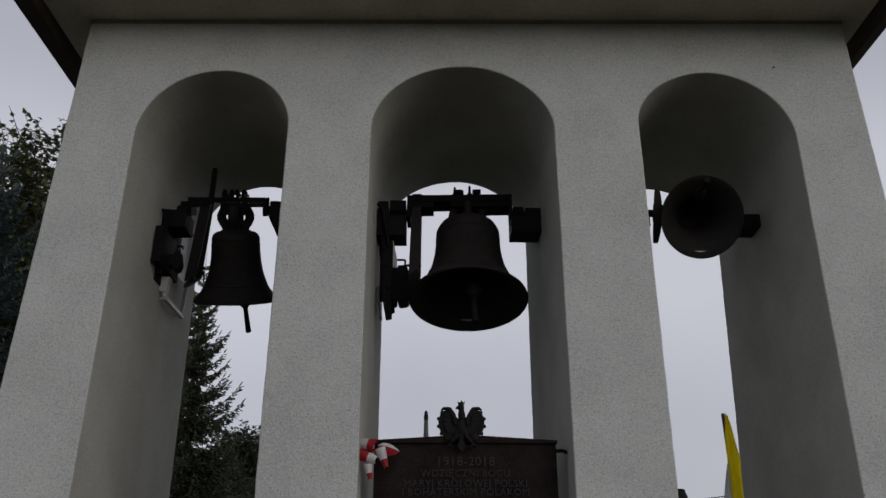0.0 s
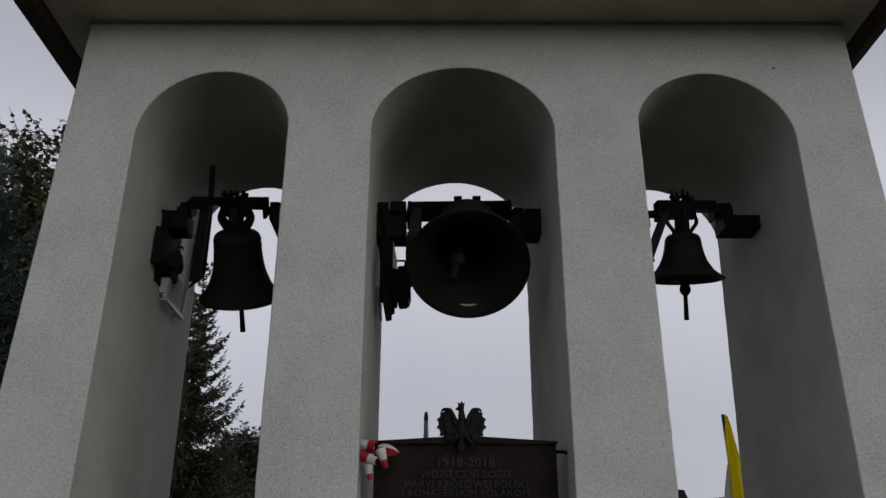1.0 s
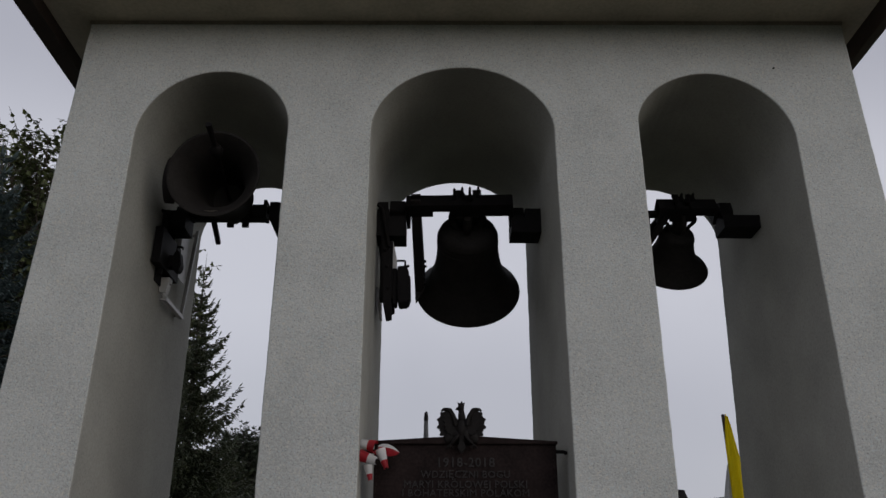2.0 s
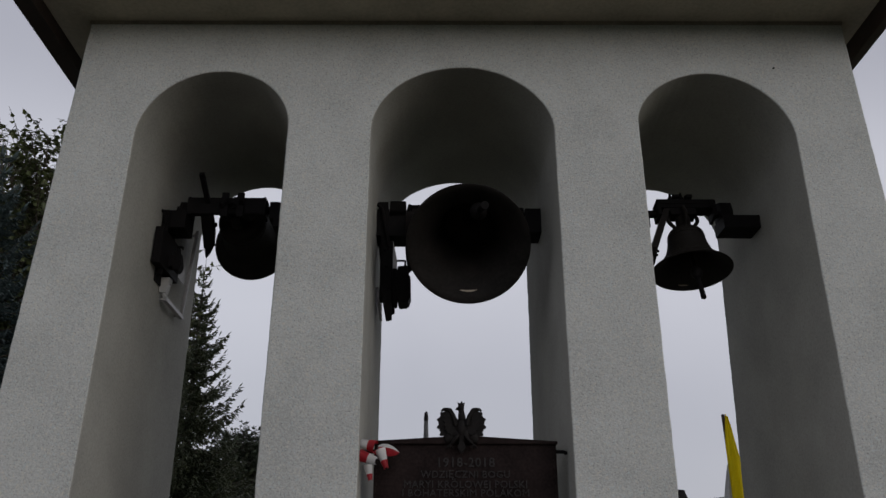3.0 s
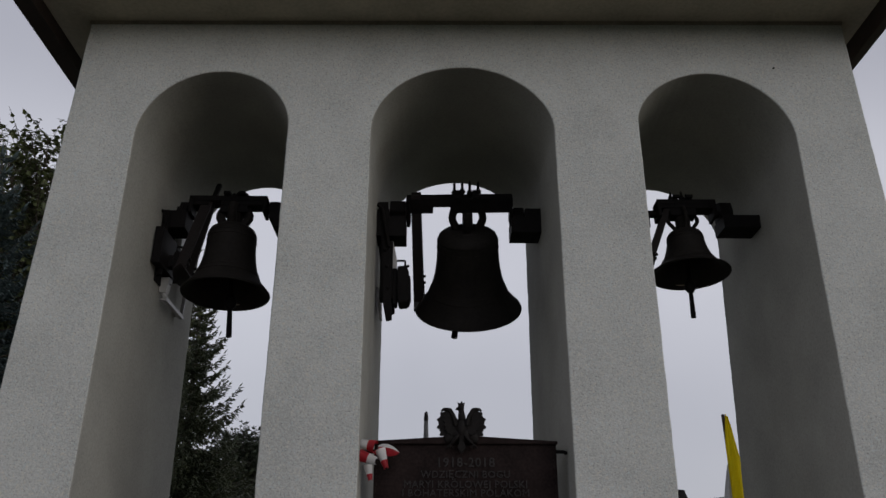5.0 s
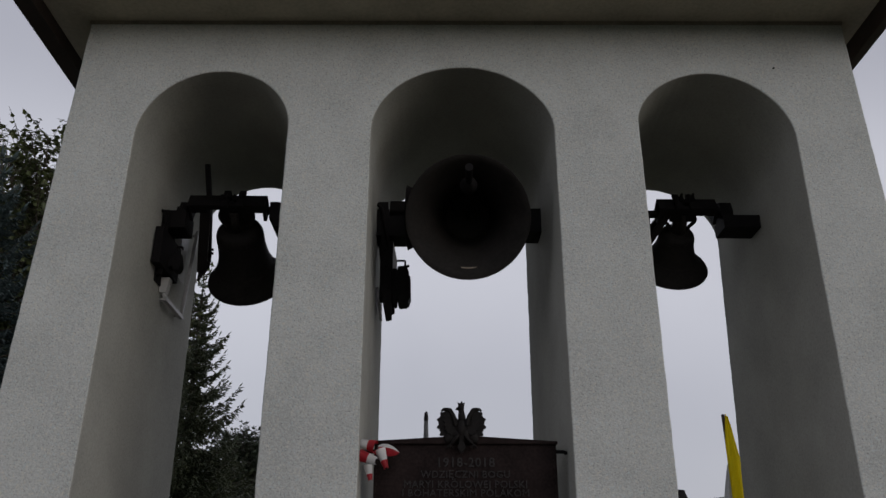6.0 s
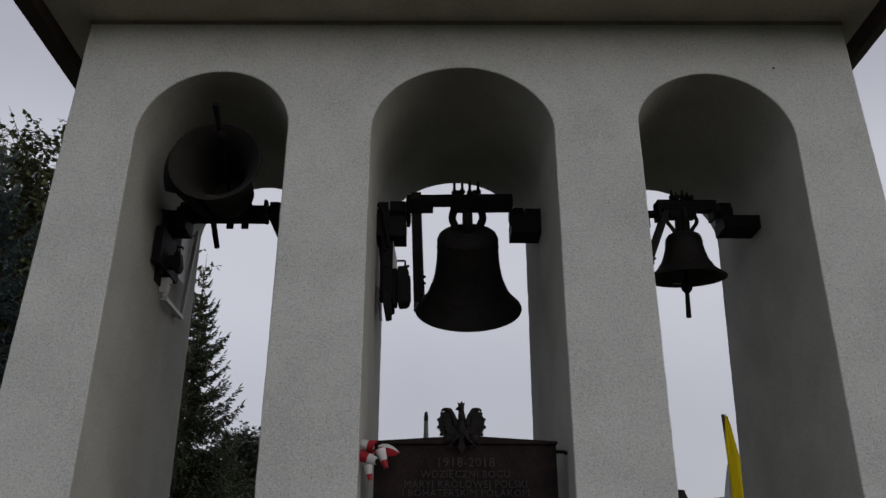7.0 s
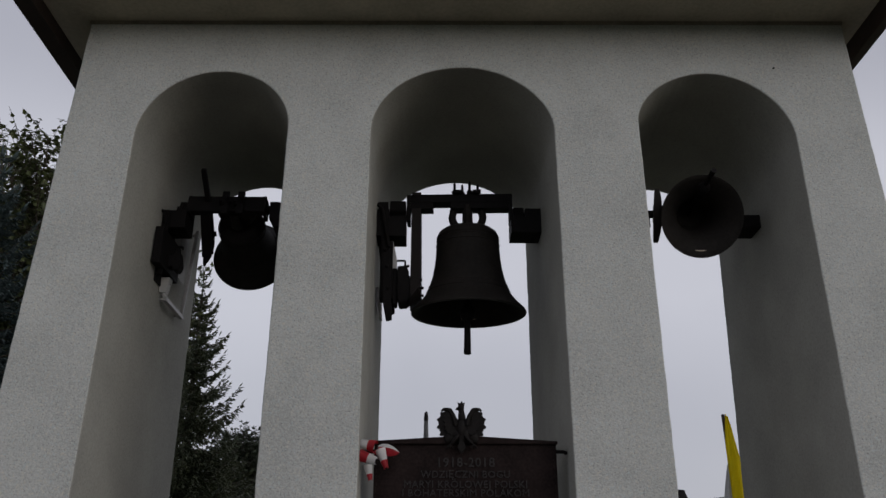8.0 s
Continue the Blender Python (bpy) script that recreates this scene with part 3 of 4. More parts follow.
def bell_drive(x, y, z, s, label, wide=0.11, drum=0.17):
    """An electric drive on the jamb: mounting channel, motor block with its lid, handle and conduit. Origin at the top of the channel, on the jamb."""
    d = thing("bell_drive", label, "motor", (x, y, z), "bell drives")
    bm = box(0.0, 0.012, -0.09, 0.09, -0.87 * s, 0)
    box(0.012, 0.075, -0.09, -0.078, -0.80 * s, 0, bm)
    box(0.012, 0.075, 0.078, 0.09, -0.80 * s, 0, bm)
    part("mounting_channel", bm, IRON, d, "black steel mounting channel")
    part("gearbox", box(0.012, 0.10, -wide, wide, -0.73 * s, -0.30 * s), IRON, d, bevel=0.012)
    zt, zb = -0.605 * s + drum * 0.85, -0.605 * s - drum * 0.80
    part("motor_neck", box(0.10, 0.152, -drum * 0.45, drum * 0.45, zb + 0.03, zt - 0.03), IRON, d, bevel=0.006)
    block = [(0.150, zb + 0.02), (0.165, zb), (0.222, zb), (0.240, zb + 0.035), (0.240, zt - 0.085), (0.215, zt), (0.165, zt), (0.150, zt - 0.02)]
    part("motor_housing", slab(block, -drum * 0.5, drum * 0.5), IRON, d, "dark angular motor housing", bevel=0.006)
    part("lid", slab([(0.2402, zb + 0.05), (0.246, zb + 0.055), (0.246, zt - 0.10), (0.2402, zt - 0.095)], -drum * 0.38, drum * 0.38), IRON, d, bevel=0.001)
    part("handle", tube([(0.165, 0, zt - 0.01), (0.162, 0, zt + 0.03), (0.158, 0, zt + 0.045), (0.20, 0, zt + 0.046), (0.225, 0, zt + 0.042), (0.225, 0, zt + 0.026)], 0.009, 8), IRON, d)
    part("conduit", tube([(0.05, -0.1, -0.35 * s), (0.075, -0.13, -0.20 * s), (0.03, -0.12, -0.06 * s), (0.002, -0.12, -0.03 * s)], 0.012, 8), IRON, d, smooth=True)
    return d


bell_drive(-1.870, 5.38, 4.00, 0.60, "black electric bell drive on a bracket at the jamb", 0.21, 0.085).scale = (0.62, 1, 1)


def wall_frame():
    """The pale angle frame that stands off the jamb under the drive, with a white terminal box."""
    f = thing("wall_frame", "pale galvanised angle frame fixed to the arch jamb", "bracket", (-1.870, 5.62, 3.38))
    part("bottom_bar", box(0.03, 0.058, -0.20, 0.23, 0, 0.026), STEEL, f, bevel=0.003)
    part("upright", slab([(0.03, 0.027), (0.055, 0.027), (0.10, 0.70), (0.075, 0.70)], 0.206, 0.23), STEEL, f, bevel=0.003)
    for y in (-0.16, 0.19):
        part("spacer", rod((0, y, 0.017), (0.03, y, 0.017), 0.012), STEEL, f)
    part("spacer", rod((0, 0.218, 0.66), (0.075, 0.218, 0.66), 0.012), STEEL, f)
    part("panel", slab([(0.04, 0.25), (0.046, 0.25), (0.046, 0.60), (0.04, 0.60)], 0.0, 0.17), STEEL, f, "grey weathered sheet panel", bevel=0.001)
    b = thing("terminal_box", "white rounded plastic terminal box on the jamb", "junction box", (-1.870, 5.45, 3.485))
    bm = box(0.0, 0.064, -0.038, 0.038, -0.045, 0.058)
    for v in bm.verts:
        if v.co.z < 0:
            v.co.x, v.co.y = v.co.x * 0.72, v.co.y * 0.75
    part("housing", bm, WHITE, b, bevel=0.022, smooth=True)
    part("gland", rod((0.028, 0, -0.044), (0.042, -0.01, -0.085), 0.015), WHITE, b, smooth=True)
    part("screw", rod((0.06, -0.01, 0.015), (0.075, -0.01, 0.016), 0.005), STEEL, b)


wall_frame()


# ---- memorial plaque ----
PX, PY = 0.19, 4.75


def words(body, size, z, parent, x=0.0):
    cu = bpy.data.curves.new("lettering", "FONT")
    cu.body, cu.size, cu.align_x, cu.extrude, cu.resolution_u = body, size, "CENTER", 0.003, 2
    cu.space_character = 1.06
    tmp = new("lettering", cu)
    me = bpy.data.meshes.new_from_object(tmp.evaluated_get(bpy.context.evaluated_depsgraph_get()))
    bpy.data.objects.remove(tmp)
    line = new("text_line")
    line.parent = parent
    line.matrix_basis = pose(x, -0.0055, z, 90)
    bm = bmesh.new()
    bm.from_mesh(me)
    left_over = set(bm.verts)
    while left_over:
        todo = [left_over.pop()]
        island = set(todo)
        while todo:
            for e in todo.pop().link_edges:
                for w in e.verts:
                    if w in left_over:
                        left_over.discard(w)
                        island.add(w)
                        todo.append(w)
        one = bmesh.new()
        at = {w: one.verts.new(w.co) for w in sorted(island, key=lambda q: q.index)}
        for f in bm.faces:
            if f.verts[0] in at:
                one.faces.new([at[w] for w in f.verts])
        part("letter", one, LETTER, line)
    bm.free()
    return line


def make_plaque():
    q = thing("memorial_plaque", "dark bronze memorial plaque with raised lettering and gabled top", "plaque", (PX, PY, SILL))
    h, w = 1.60, 0.508
    z0 = 0.0
    part("panel", slab([(-w, z0), (w, z0), (w, h), (0.0, h + 0.022), (-w, h)], 0.0, 0.05), PLAQUE, q, bevel=0.003)
    part("cornice", slab([(-w - 0.008, h + 0.001), (w + 0.008, h + 0.001), (w + 0.008, h + 0.018), (0.1, h + 0.043), (-0.1, h + 0.043), (-w - 0.008, h + 0.018)], -0.018, 0.07), PLAQUE, q, bevel=0.003)
    for x0, x1 in ((-w, -w + 0.014), (w - 0.014, w)):
        part("border", box(x0, x1, -0.006, -0.0005, z0, h - 0.02), PLAQUE, q)
    words("1918-2018", 0.072, h - 0.121, q)
    words("WDZI\u0118CZNI BOGU", 0.054, h - 0.180, q)
    words("MARYI KR\u00d3LOWEJ POLSKI", 0.055, h - 0.234, q)
    words("I BOHATERSKIM POLAKOM", 0.055, h - 0.280, q)
    part("wall_hook", tube([(w, 0.02, h - 0.035), (w + 0.045, 0.02, h - 0.035), (w + 0.055, 0.02, h - 0.039), (w + 0.058, 0.02, h - 0.050)], 0.010, 10), IRON, q, "bent black iron wall hook", smooth=True)
    part("wall_hook", tube([(-w, 0.02, h - 0.035), (-w - 0.05, 0.02, h - 0.035), (-w - 0.068, 0.02, h - 0.035)], 0.011, 10), IRON, q, smooth=True)


make_plaque()


def make_eagle():
    """A crowned heraldic eagle in relief, one mesh."""
    bm = bmesh.new()

    def blob(x, y, z, rx, ry, rz, tilt=0.0):
        m = Matrix.Translation((x, y, z)) @ Matrix.Rotation(radians(tilt), 4, "Y") @ Matrix.Diagonal((rx, ry, rz, 1))
        bmesh.ops.create_uvsphere(bm, u_segments=14, v_segments=9, radius=1, matrix=m)

    blob(0, 0, 0.072, 0.030, 0.018, 0.060)
    blob(0, 0.003, 0.034, 0.046, 0.014, 0.048)
    for s in (-1, 1):
        blob(s * 0.030, 0.003, 0.085, 0.020, 0.012, 0.040)
    blob(0.002, 0, 0.128, 0.022, 0.018, 0.042, -5)
    blob(0.0, 0, 0.156, 0.017, 0.015, 0.028, -3)
    blob(-0.003, 0, 0.178, 0.020, 0.017, 0.020)
    slab([(-0.010, 0.188), (-0.027, 0.183), (-0.034, 0.172), (-0.026, 0.170), (-0.010, 0.170)], -0.007, 0.007, bm)
    slab([(-0.016, 0.192), (0.016, 0.192), (0.021, 0.212), (0.009, 0.204), (0.001, 0.219), (-0.008, 0.204), (-0.021, 0.212)], -0.010, 0.010, bm)
    for s in (-1, 1):
        # a raised wing: an arched leading edge, then rounded feathers fanned from it outwards and down
        lead = [(0.032, 0.080), (0.037, 0.105), (0.046, 0.132), (0.060, 0.156), (0.080, 0.170), (0.100, 0.171), (0.114, 0.162)]
        tube([(s * x, -0.006, z) for x, z in lead], [0.013, 0.015, 0.015, 0.014, 0.012, 0.009, 0.005], 8, bm)
        blob(s * 0.066, 0.002, 0.106, 0.034, 0.010, 0.056, s * 8)
        blob(s * 0.040, 0.004, 0.060, 0.032, 0.010, 0.052, s * 14)
        blob(s * 0.066, 0.006, 0.020, 0.026, 0.008, 0.038, -s * 30)
        n = 11
        for k in range(n):
            # tips lie on an oval round the wing's middle, roots on a smaller one
            a = radians(58 - 142 * k / (n - 1))
            reach = 1.02 if k % 2 else 0.88
            tx, tz = 0.066 + 0.074 * math.cos(a) * reach, 0.094 + (0.084 if math.sin(a) > 0 else 0.098) * math.sin(a) * reach
            px, pz = 0.052 + 0.022 * math.cos(a), 0.100 + 0.046 * math.sin(a)
            dx, dz = tx - px, tz - pz
            ln = math.hypot(dx, dz)
            nx, nz = -dz / ln * 0.0125, dx / ln * 0.0125
            y = -0.004 + 0.0012 * k
            line = [(px + dx * f + nx * g, pz + dz * f + nz * g) for f, g in ((0, -0.8), (0.7, -1), (0.9, -0.75), (1.0, 0.0), (0.93, 0.55), (0.75, 0.95), (0, 0.8))]
            slab([(s * x, z) for x, z in line], y, y + 0.012, bm)
        for k in range(8):
            a = radians(70 - 150 * k / 7)
            px, pz = 0.050 + 0.010 * math.cos(a), 0.104 + 0.030 * math.sin(a)
            dx, dz = 0.044 * math.cos(a), 0.050 * math.sin(a)
            ln = math.hypot(dx, dz)
            nx, nz = -dz / ln * 0.012, dx / ln * 0.012
            y = -0.014 + 0.0012 * k
            line = [(px + dx * f + nx * g, pz + dz * f + nz * g) for f, g in ((0, -0.8), (0.7, -1), (0.92, -0.6), (1.0, 0.1), (0.75, 0.95), (0, 0.8))]
            slab([(s * x, z) for x, z in line], y, y + 0.010, bm)
        blob(s * 0.038, -0.006, 0.002, 0.012, 0.013, 0.042, -s * 42)
        for k in (-1, 0, 1):
            blob(s * (0.066 + 0.011 * k), -0.010, -0.034 - 0.004 * abs(k), 0.005, 0.006, 0.015, -s * k * 32)
    for k in range(-3, 4):
        a = radians(-90 + 7 * k)
        dx, dz = math.cos(a) * (0.08 - 0.008 * abs(k)), math.sin(a) * (0.08 - 0.008 * abs(k))
        nx, nz = -dz * 0.06, dx * 0.06
        slab([(-nx, 0.015 - nz), (dx - nx, 0.015 + dz - nz), (dx * 1.12, 0.015 + dz * 1.12), (dx + nx, 0.015 + dz + nz), (nx, 0.015 + nz)], -0.006 + 0.001 * k, 0.008 + 0.001 * k, bm)
    ob = part("eagle_statue", bm, EAGLE, smooth=True)
    ob.matrix_basis = pose(0.168, PY - 0.036, 2.318) @ Matrix.Diagonal((1.0, 1.3, 1.0, 1))
    tagged(ob, "dark bronze crowned heraldic eagle on the plaque's top", "statue")


make_eagle()


def make_pinwheel():
    w = thing("pinwheel", "red and white curled foil pinwheel fixed on the plaque", "pinwheel", (-0.302, 4.68, 2.243))
    # curled blades, each a tapering roll: start, end, opening at both, colours of both halves, where they meet
    curls = (((-0.086, 0.046), (-0.004, 0.024), 0.027, 0.040, PALE, RED, 0.52), ((-0.090, -0.018), (0.002, -0.050), 0.038, 0.024, RED, PALE, 0.52),
             ((0.020, 0.012), (0.058, -0.088), 0.034, 0.014, PALE, RED, 0.60), ((-0.044, -0.074), (-0.026, -0.152), 0.027, 0.012, PALE, RED, 0.60))
    for (x0, z0), (x1, z1), r0, r1, first, second, at in curls:
        p0, p1 = Vector((x0, -0.02, z0)), Vector((x1, -0.035, z1))
        ax = (p1 - p0).normalized()
        side = ax.cross(Vector((0, -1, 0))).normalized()
        up = side.cross(ax)
        for u0, u1, m in ((0.0, at, first), (at, 1.0, second)):
            bm = bmesh.new()
            rows = []
            for i in range(7):
                u = u0 + (u1 - u0) * i / 6
                r = r0 + (r1 - r0) * u
                row = []
                for j in range(19):
                    q = radians(-140 + 280 * j / 18)
                    r_in = r * (1 - 0.22 * j / 18)
                    row.append(bm.verts.new(p0.lerp(p1, u) + side * r_in * math.sin(q) + up * r_in * math.cos(q)))
                rows.append(row)
            for p, q in zip(rows, rows[1:]):
                for j in range(18):
                    bm.faces.new((p[j], p[j + 1], q[j + 1], q[j]))
            bmesh.ops.solidify(bm, geom=bm.faces[:], thickness=0.001)
            part("petal", bm, m, w, "red foil petal" if m == RED else "white foil petal", smooth=True)
    # the blade that lies open: a creased, pointed leaf
    for sgn, m in ((1, PALE), (-1, RED)):
        bm = bmesh.new()
        rows = []
        for i in range(11):
            u = i / 10
            half = (0.022 if sgn > 0 else 0.044) * math.sin(math.pi * (0.10 + 0.90 * u)) ** 0.8
            mid_p = Vector((0.010 + 0.118 * u, -0.012 - 0.012 * math.sin(3 * u), 0.030 - 0.030 * u * u))
            rows.append([bm.verts.new(mid_p + Vector((-0.1 * half * j / 5, (0.5 if sgn > 0 else 0.25) * half * (j / 5) ** 2, sgn * half * j / 5))) for j in range(6)])
        for p, q in zip(rows, rows[1:]):
            for j in range(5):
                bm.faces.new((p[j], p[j + 1], q[j + 1], q[j]))
        bmesh.ops.solidify(bm, geom=bm.faces[:], thickness=0.001)
        part("petal", bm, m, w, "red foil petal" if m == RED else "white foil petal", smooth=True)
    part("hub", lathe([(0, 0.012), (0.010, 0.010), (0.013, 0.0), (0.010, -0.01), (0, -0.012)], 14, m=Matrix.Translation((0, -0.02, 0)) @ Matrix.Rotation(radians(90), 4, "X")), RED, w)
    part("pin", rod((0, -0.02, 0), (0, 0.07, 0), 0.005), IRON, w)


make_pinwheel()


# ---- behind the tower ----
def make_flag():
    f = thing("flag", "limp yellow and white flag on a dark pole", "flag", (2.325, 6.60, 0))
    part("flag_pole", tube([(0.02, 0.045, 0), (0.012, 0.045, 2.0), (-0.004, 0.035, 2.86)], [0.018, 0.016, 0.013], 10), BROWN, f, "dark brown wooden pole")

    def cloth(name, x_of, z_of, m, label):
        bm = bmesh.new()
        rows = []
        for i in range(25):
            u = i / 24
            rows.append([bm.verts.new((x_of(u, j / 14), -0.02 - 0.022 * math.sin(j / 14 * 11 + u * 2.0) * (0.35 + 0.65 * u), z_of(u, j / 14))) for j in range(15)])
        for a, b in zip(rows, rows[1:]):
            for j in range(14):
                bm.faces.new((a[j], a[j + 1], b[j + 1], b[j]))
        bmesh.ops.solidify(bm, geom=bm.faces[:], thickness=0.0015)
        part(name, bm, m, f, label, smooth=True)

    cloth("yellow_half", lambda u, v: -0.006 - 0.03 * math.sin(min(1, u / 0.3) * 1.57) + v * (0.022 + 0.085 * min(1, u / 0.3) ** 0.75 + 0.02 * u), lambda u, v: 2.855 - 1.15 * u - 0.03 * v * (1 - u), YELLOW, "folded yellow cloth")
    cloth("white_half", lambda u, v: -0.02 - v * (0.016 + 0.17 * u ** 0.9), lambda u, v: 2.50 - 0.85 * u - 0.04 * v, CLOTH, "folded white cloth")


make_flag()


def make_post(at, h, r0, r1, label, cap):
    p = thing("tapering_post", label, "pole", at)
    part("shaft", tube([(0, 0, 0), (0, 0, h * 0.8), (0, 0, h)], [r0, (r0 * 0.2 + r1 * 0.8) * 1.12, r1], 14), GREY, p, smooth=True)
    part("cap", lathe([(0, h + cap), (r1 * 0.8, h + cap * 0.8), (r1 * 1.15, h + cap * 0.2), (r1 * 1.1, h - 0.02), (0, h - 0.02)], 14), IRON, p)


make_post((-0.105, 16.0, 0), 4.66, 0.16, 0.038, "slender grey tapering concrete pole behind the tower", 0.17)
# plain post put in for a dark form taken as a roof with chimney
stub = thing("tapering_post", "thick dark tapering form behind the tower, with a cable", "pole", (4.00, 14.0, 0))
part("shaft", tube([(0, 0, 0), (0, 0, 2.5), (0, 0, 2.9), (0.0, 0, 3.1)], [0.30, 0.25, 0.19, 0.115], 14), IRON, stub, smooth=True)
part("cap", lathe([(0, 3.14), (0.10, 3.135), (0.118, 3.12), (0.118, 3.09), (0, 3.09)], 14), IRON, stub)
cable = thing("cable", "thin black overhead cable", "cable", (0, 0, 0))
part("wire", tube([(4.15 + 8 * i / 12, 14 + 0.4 * i / 12, 2.955 + 0.95 * i / 12 + 0.35 * (i / 12) ** 2) for i in range(13)], 0.008, 6), IRON, cable)


# ---- trees ----
def tuft(bm, p, d, length, width):
    """A needled twig: a thin three-sided spindle."""
    d = d.normalized()
    side = d.cross(Vector((0.2, 0.3, 1))).normalized()
    up = side.cross(d)
    a = [bm.verts.new(p + width * (side * math.cos(k * 2.0944) + up * math.sin(k * 2.0944)) + d * length * 0.3) for k in range(3)]
    t, b = bm.verts.new(p + d * length), bm.verts.new(p)
    for k in range(3):
        bm.faces.new((a[k], a[(k + 1) % 3], t))
        bm.faces.new((a[(k + 1) % 3], a[k], b))


def make_spruce(at, h, spread, material, label, droop=0.25, density=1.0, low=0.3, seed=1, gap=0.15, taper=1.12):
    r = random.Random(seed)
    tree = thing("spruce_tree", label, "tree", at)
    part("trunk", tube([(0, 0, -0.05), (0.02, 0, h * 0.5), (0, 0, h * 0.97)], [0.028 * h * 0.6, 0.016 * h * 0.6, 0.006], 10), BARK, tree, smooth=True)
    bm, wood = bmesh.new(), bmesh.new()
    z = low
    while z < h - 0.12:
        u = (h - z) / h
        reach = spread * u ** taper + 0.03
        n = max(4, int(9 * density * (0.45 + u))) if u > 0.06 else 3
        a0 = r.random() * 6.28
        for k in range(n):
            a = a0 + 6.283 * k / n + r.uniform(-0.35, 0.35)
            ln = reach * r.choice((0.62, 0.75, 0.85, 0.95, 1.0, 1.12)) * r.uniform(0.92, 1.08)
            rise = r.uniform(-0.12, 0.22) + 0.55 * (1 - u) ** 4
            zz = z + r.uniform(-0.07, 0.07)
            pts = []
            for i in range(8):
                s = i / 7
                pts.append(Vector((math.cos(a) * ln * s, math.sin(a) * ln * s, zz + ln * (rise * s - droop * math.sin(s * 2.2) + 0.34 * s ** 3))))
            tube(pts, [0.014 * (1 - 0.85 * i / 7) * (0.4 + u) for i in range(8)], 4, wood)
            out = Vector((math.cos(a), math.sin(a), 0))
            across = Vector((-math.sin(a), math.cos(a), 0))
            for i in range(1, 8):
                seg = pts[i] - pts[i - 1]
                m = max(1, int((0.06 + ln) * 34 * density * (1.3 - 0.6 * i / 7) * min(1.0, 0.35 + 4 * u)))
                half = (0.02 + 0.24 * min(1.0, ln)) * (1.15 - i / 7)
                for c in range(m):
                    p = pts[i - 1] + seg * r.random()
                    w = r.uniform(-1, 1)
                    p = p + across * w * half + Vector((0, 0, r.uniform(-0.09, 0.02) * (0.5 + u)))
                    d = out * r.uniform(0.3, 1.1) + across * w * r.uniform(0.3, 1.0) + Vector((0, 0, r.uniform(-0.6, 0.35)))
                    tuft(bm, p, d, r.uniform(0.05, 0.13) * (0.6 + 0.5 * u), 0.012 * r.uniform(0.8, 1.6))
                tuft(bm, pts[i], seg, 0.11, 0.014)
        z += gap * (0.75 + 0.5 * u) * (1.5 if u < 0.12 else 1.0)
    for k in range(6):
        a = r.random() * 6.28
        tuft(bm, Vector((0, 0, h * 0.97 - 0.06 * k)), Vector((0.4 * math.cos(a), 0.4 * math.sin(a), 1)), 0.12, 0.010)
    tuft(bm, Vector((0, 0, h * 0.95)), Vector((0, 0, 1)), h * 0.085, 0.009)
    tagged(part("branch", wood, BARK, tree, "thin grey-brown branches"), kind="stuff")
    tagged(part("crown", bm, material, tree, "dense needle foliage"), kind="stuff")
    return tree


def leaf(bm, p, d, up, ln, w):
    d = d.normalized()
    s = d.cross(up).normalized() * w
    n = s.cross(d).normalized() * w * 0.35
    v = [bm.verts.new(q) for q in (p, p + d * ln * 0.35 + s - n, p + d * ln, p + d * ln * 0.35 - s - n, p + d * ln * 0.45)]
    bm.faces.new((v[0], v[1], v[4]))
    bm.faces.new((v[1], v[2], v[4]))
    bm.faces.new((v[2], v[3], v[4]))
    bm.faces.new((v[3], v[0], v[4]))


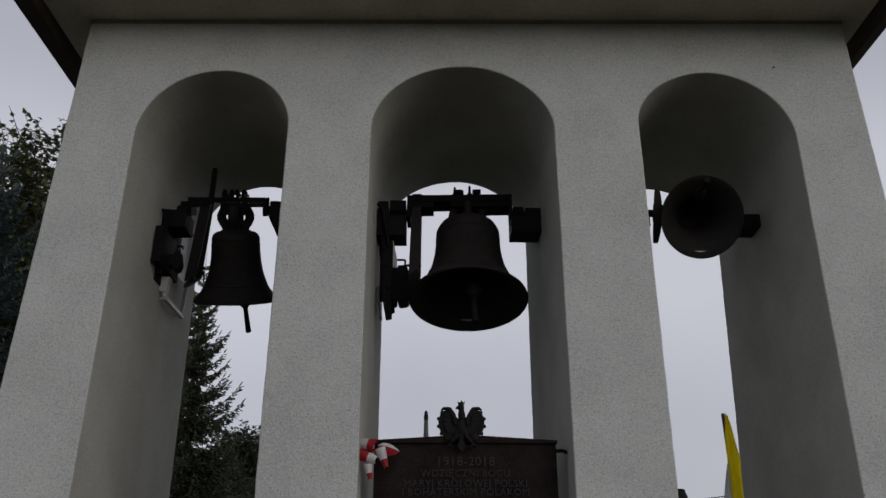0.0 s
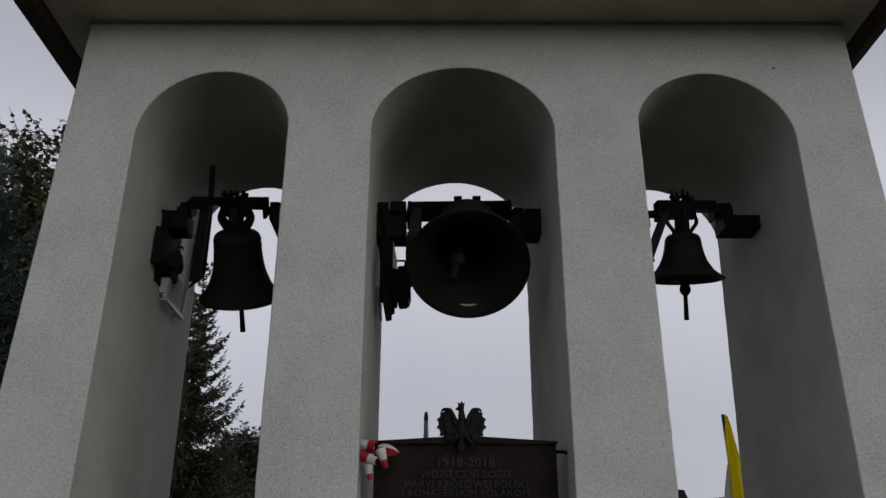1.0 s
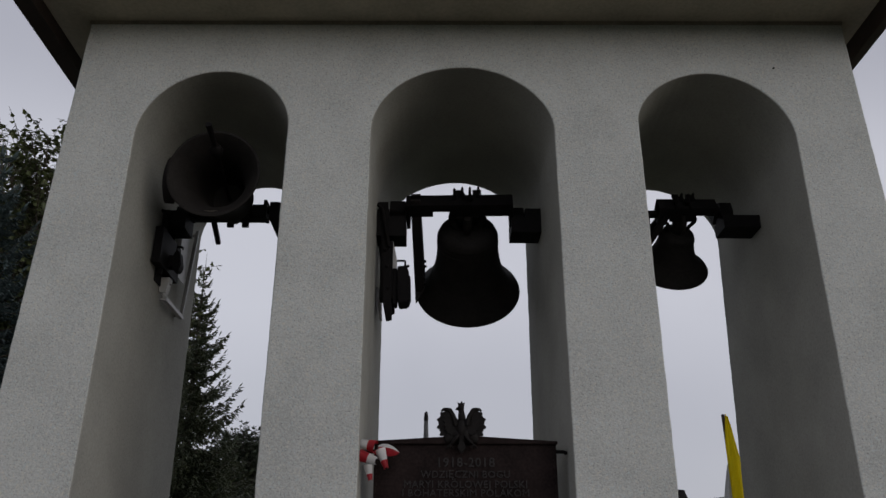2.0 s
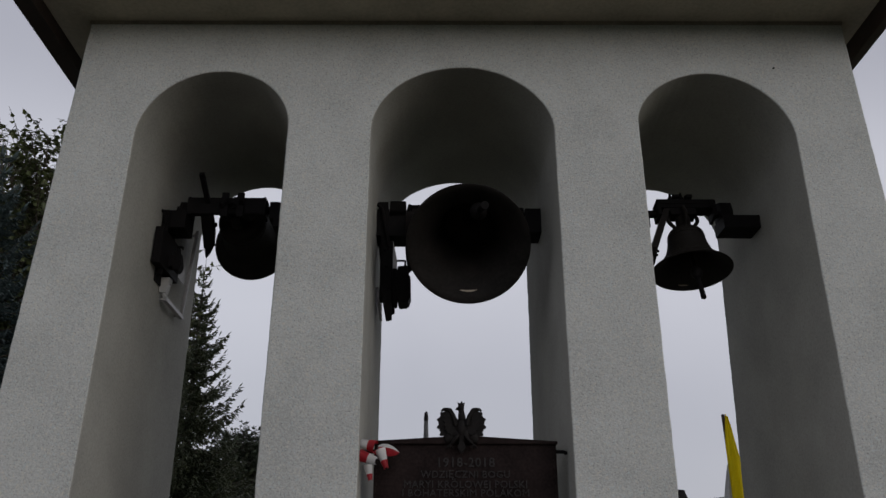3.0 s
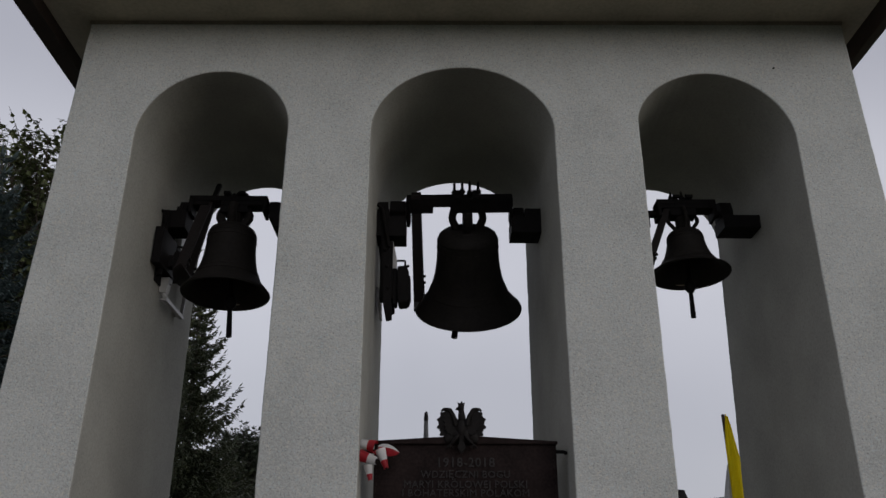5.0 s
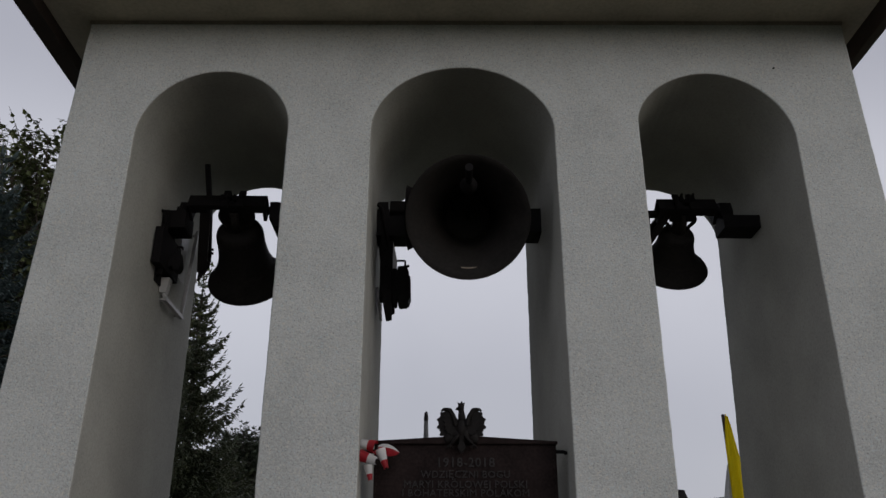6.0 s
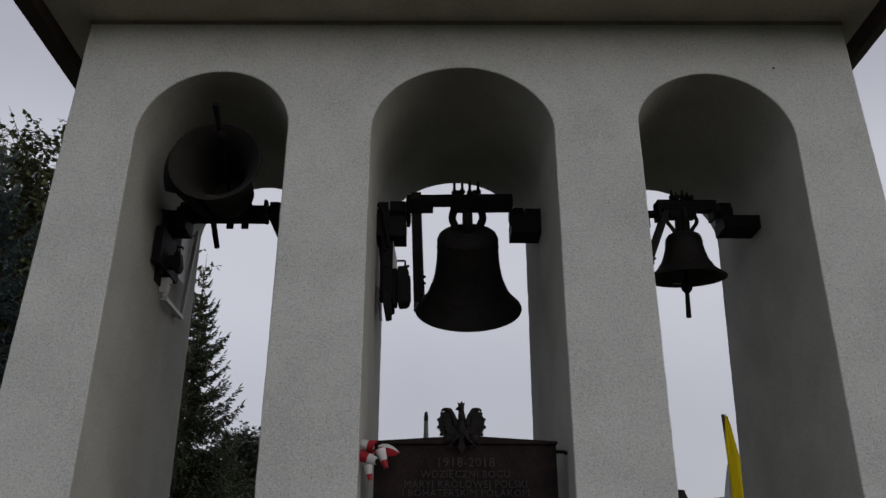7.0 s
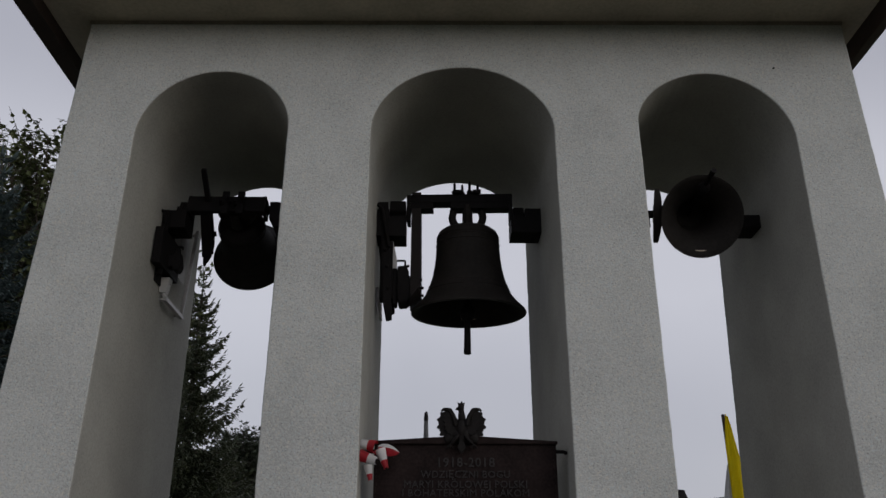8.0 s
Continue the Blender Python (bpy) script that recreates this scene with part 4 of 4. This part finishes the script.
def make_broadleaf(at, h, radius, crown_z, material, label, leaf_len, seed, shoots=46, per=40):
    r = random.Random(seed)
    tree = thing("broadleaf_tree", label, "tree", at)
    part("trunk", tube([(0, 0, -0.05), (0.05, 0.03, h * 0.25), (-0.04, 0.05, h * 0.5), (0, 0, h * 0.75)], [0.11, 0.085, 0.06, 0.02], 10), BARK, tree, smooth=True)
    bm, wood = bmesh.new(), bmesh.new()
    for k in range(shoots):
        th, ph = r.random() * 6.283, math.acos(r.uniform(-0.55, 1))
        tip = Vector((math.sin(ph) * math.cos(th) * radius, math.sin(ph) * math.sin(th) * radius, crown_z + math.cos(ph) * (h - crown_z))) * 1.0
        tip = Vector((tip.x * r.uniform(0.75, 1.1), tip.y * r.uniform(0.75, 1.1), crown_z + (tip.z - crown_z) * r.uniform(0.78, 1.1)))
        root = Vector((0, 0, r.uniform(0.35, 0.65) * h))
        pts = []
        for i in range(9):
            s = i / 8
            p = root.lerp(tip, s) + Vector((0, 0, 0.25 * math.sin(s * 3.14) * radius * 0.5)) + Vector((r.uniform(-1, 1), r.uniform(-1, 1), r.uniform(-1, 1))) * 0.04 * radius
            pts.append(p)
        tube(pts, [0.03 * (1 - 0.9 * i / 8) for i in range(9)], 5, wood)
        for i in range(2, 9):
            for c in range(per // 7):
                p = pts[i - 1].lerp(pts[i], r.random())
                twig = Vector((r.uniform(-1, 1), r.uniform(-1, 1), r.uniform(-0.4, 1))).normalized() * r.uniform(0.05, 0.28) * radius
                tube([p, p + twig], [0.005, 0.003], 3, wood)
                for q in range(4):
                    d = Vector((r.uniform(-1, 1), r.uniform(-1, 1), r.uniform(-0.9, 0.5)))
                    leaf(bm, p + twig * r.uniform(0.3, 1.0), d, Vector((r.uniform(-0.5, 0.5), r.uniform(-0.5, 0.5), 1)), leaf_len * r.uniform(0.7, 1.25), leaf_len * r.uniform(0.30, 0.44))
    tagged(part("branch", wood, BARK, tree, "thin branching twigs"), kind="stuff")
    tagged(part("crown", bm, material, tree, "loose crown of separate leaves"), kind="stuff")
    return tree


make_spruce((-4.06, 14.0, 0), 7.06, 1.88, NEEDLES, "tall narrow dark green spruce behind the tower", seed=3, density=1.0, droop=0.2, gap=0.16, taper=1.0)
make_spruce((-4.75, 12.6, 0), 4.5, 1.8, BLUE_NEEDLES, "low broad blue-green spruce behind the tower", seed=8, density=1.35, droop=0.15)
make_spruce((-4.62, 8.0, 0), 6.0, 2.9, BLUE_NEEDLES, "blue spruce with grey-blue needles beside the tower", seed=5, density=0.9, droop=0.15, low=1.2)
make_broadleaf((-4.80, 10.4, 0), 7.75, 1.6, 5.6, LEAVES, "slender green broadleaf tree beside the tower", 0.088, 11, shoots=165, per=70)
make_broadleaf((-6.75, 30.0, 0), 7.25, 1.9, 4.3, FAR_LEAVES, "round dark green tree far behind", 0.13, 21, shoots=170, per=84)


# ---- swinging bells ----
def swing(p, t):
    ph = 2 * math.pi * (t - p["t0"]) / p["per"]
    return p["amp"] * math.cos(ph) + p["a3"] * math.cos(3 * ph) + p["off"]


def across(p, t):
    """How far the clapper leans along the axle: it wanders on a narrow figure of eight."""
    ph = 2 * math.pi * (t - p["t0"]) / p["per"]
    return p["lean"] + p["cross"] * math.cos(ph) + p["sway"] * math.sin(ph) + p["twice"] * math.sin(2 * ph)


def motions():
    times = [round(0.1 * i, 1) for i in range(81)]
    for p in BELLS.values():
        x, y, z = p["at"]
        walk(p["bell"], [(t, pose(x, y, z, 0, 0, p["turn"]) @ pose(0, 0, 0, -swing(p, t))) for t in times])
        walk(p["clapper"], [(t, pose(0, 0, -p["hang"], -p["fly"] * math.cos(2 * math.pi * (t - p["t0"]) / p["per"] - radians(p["lag"])),
                                           across(p, t))) for t in times])


motions()
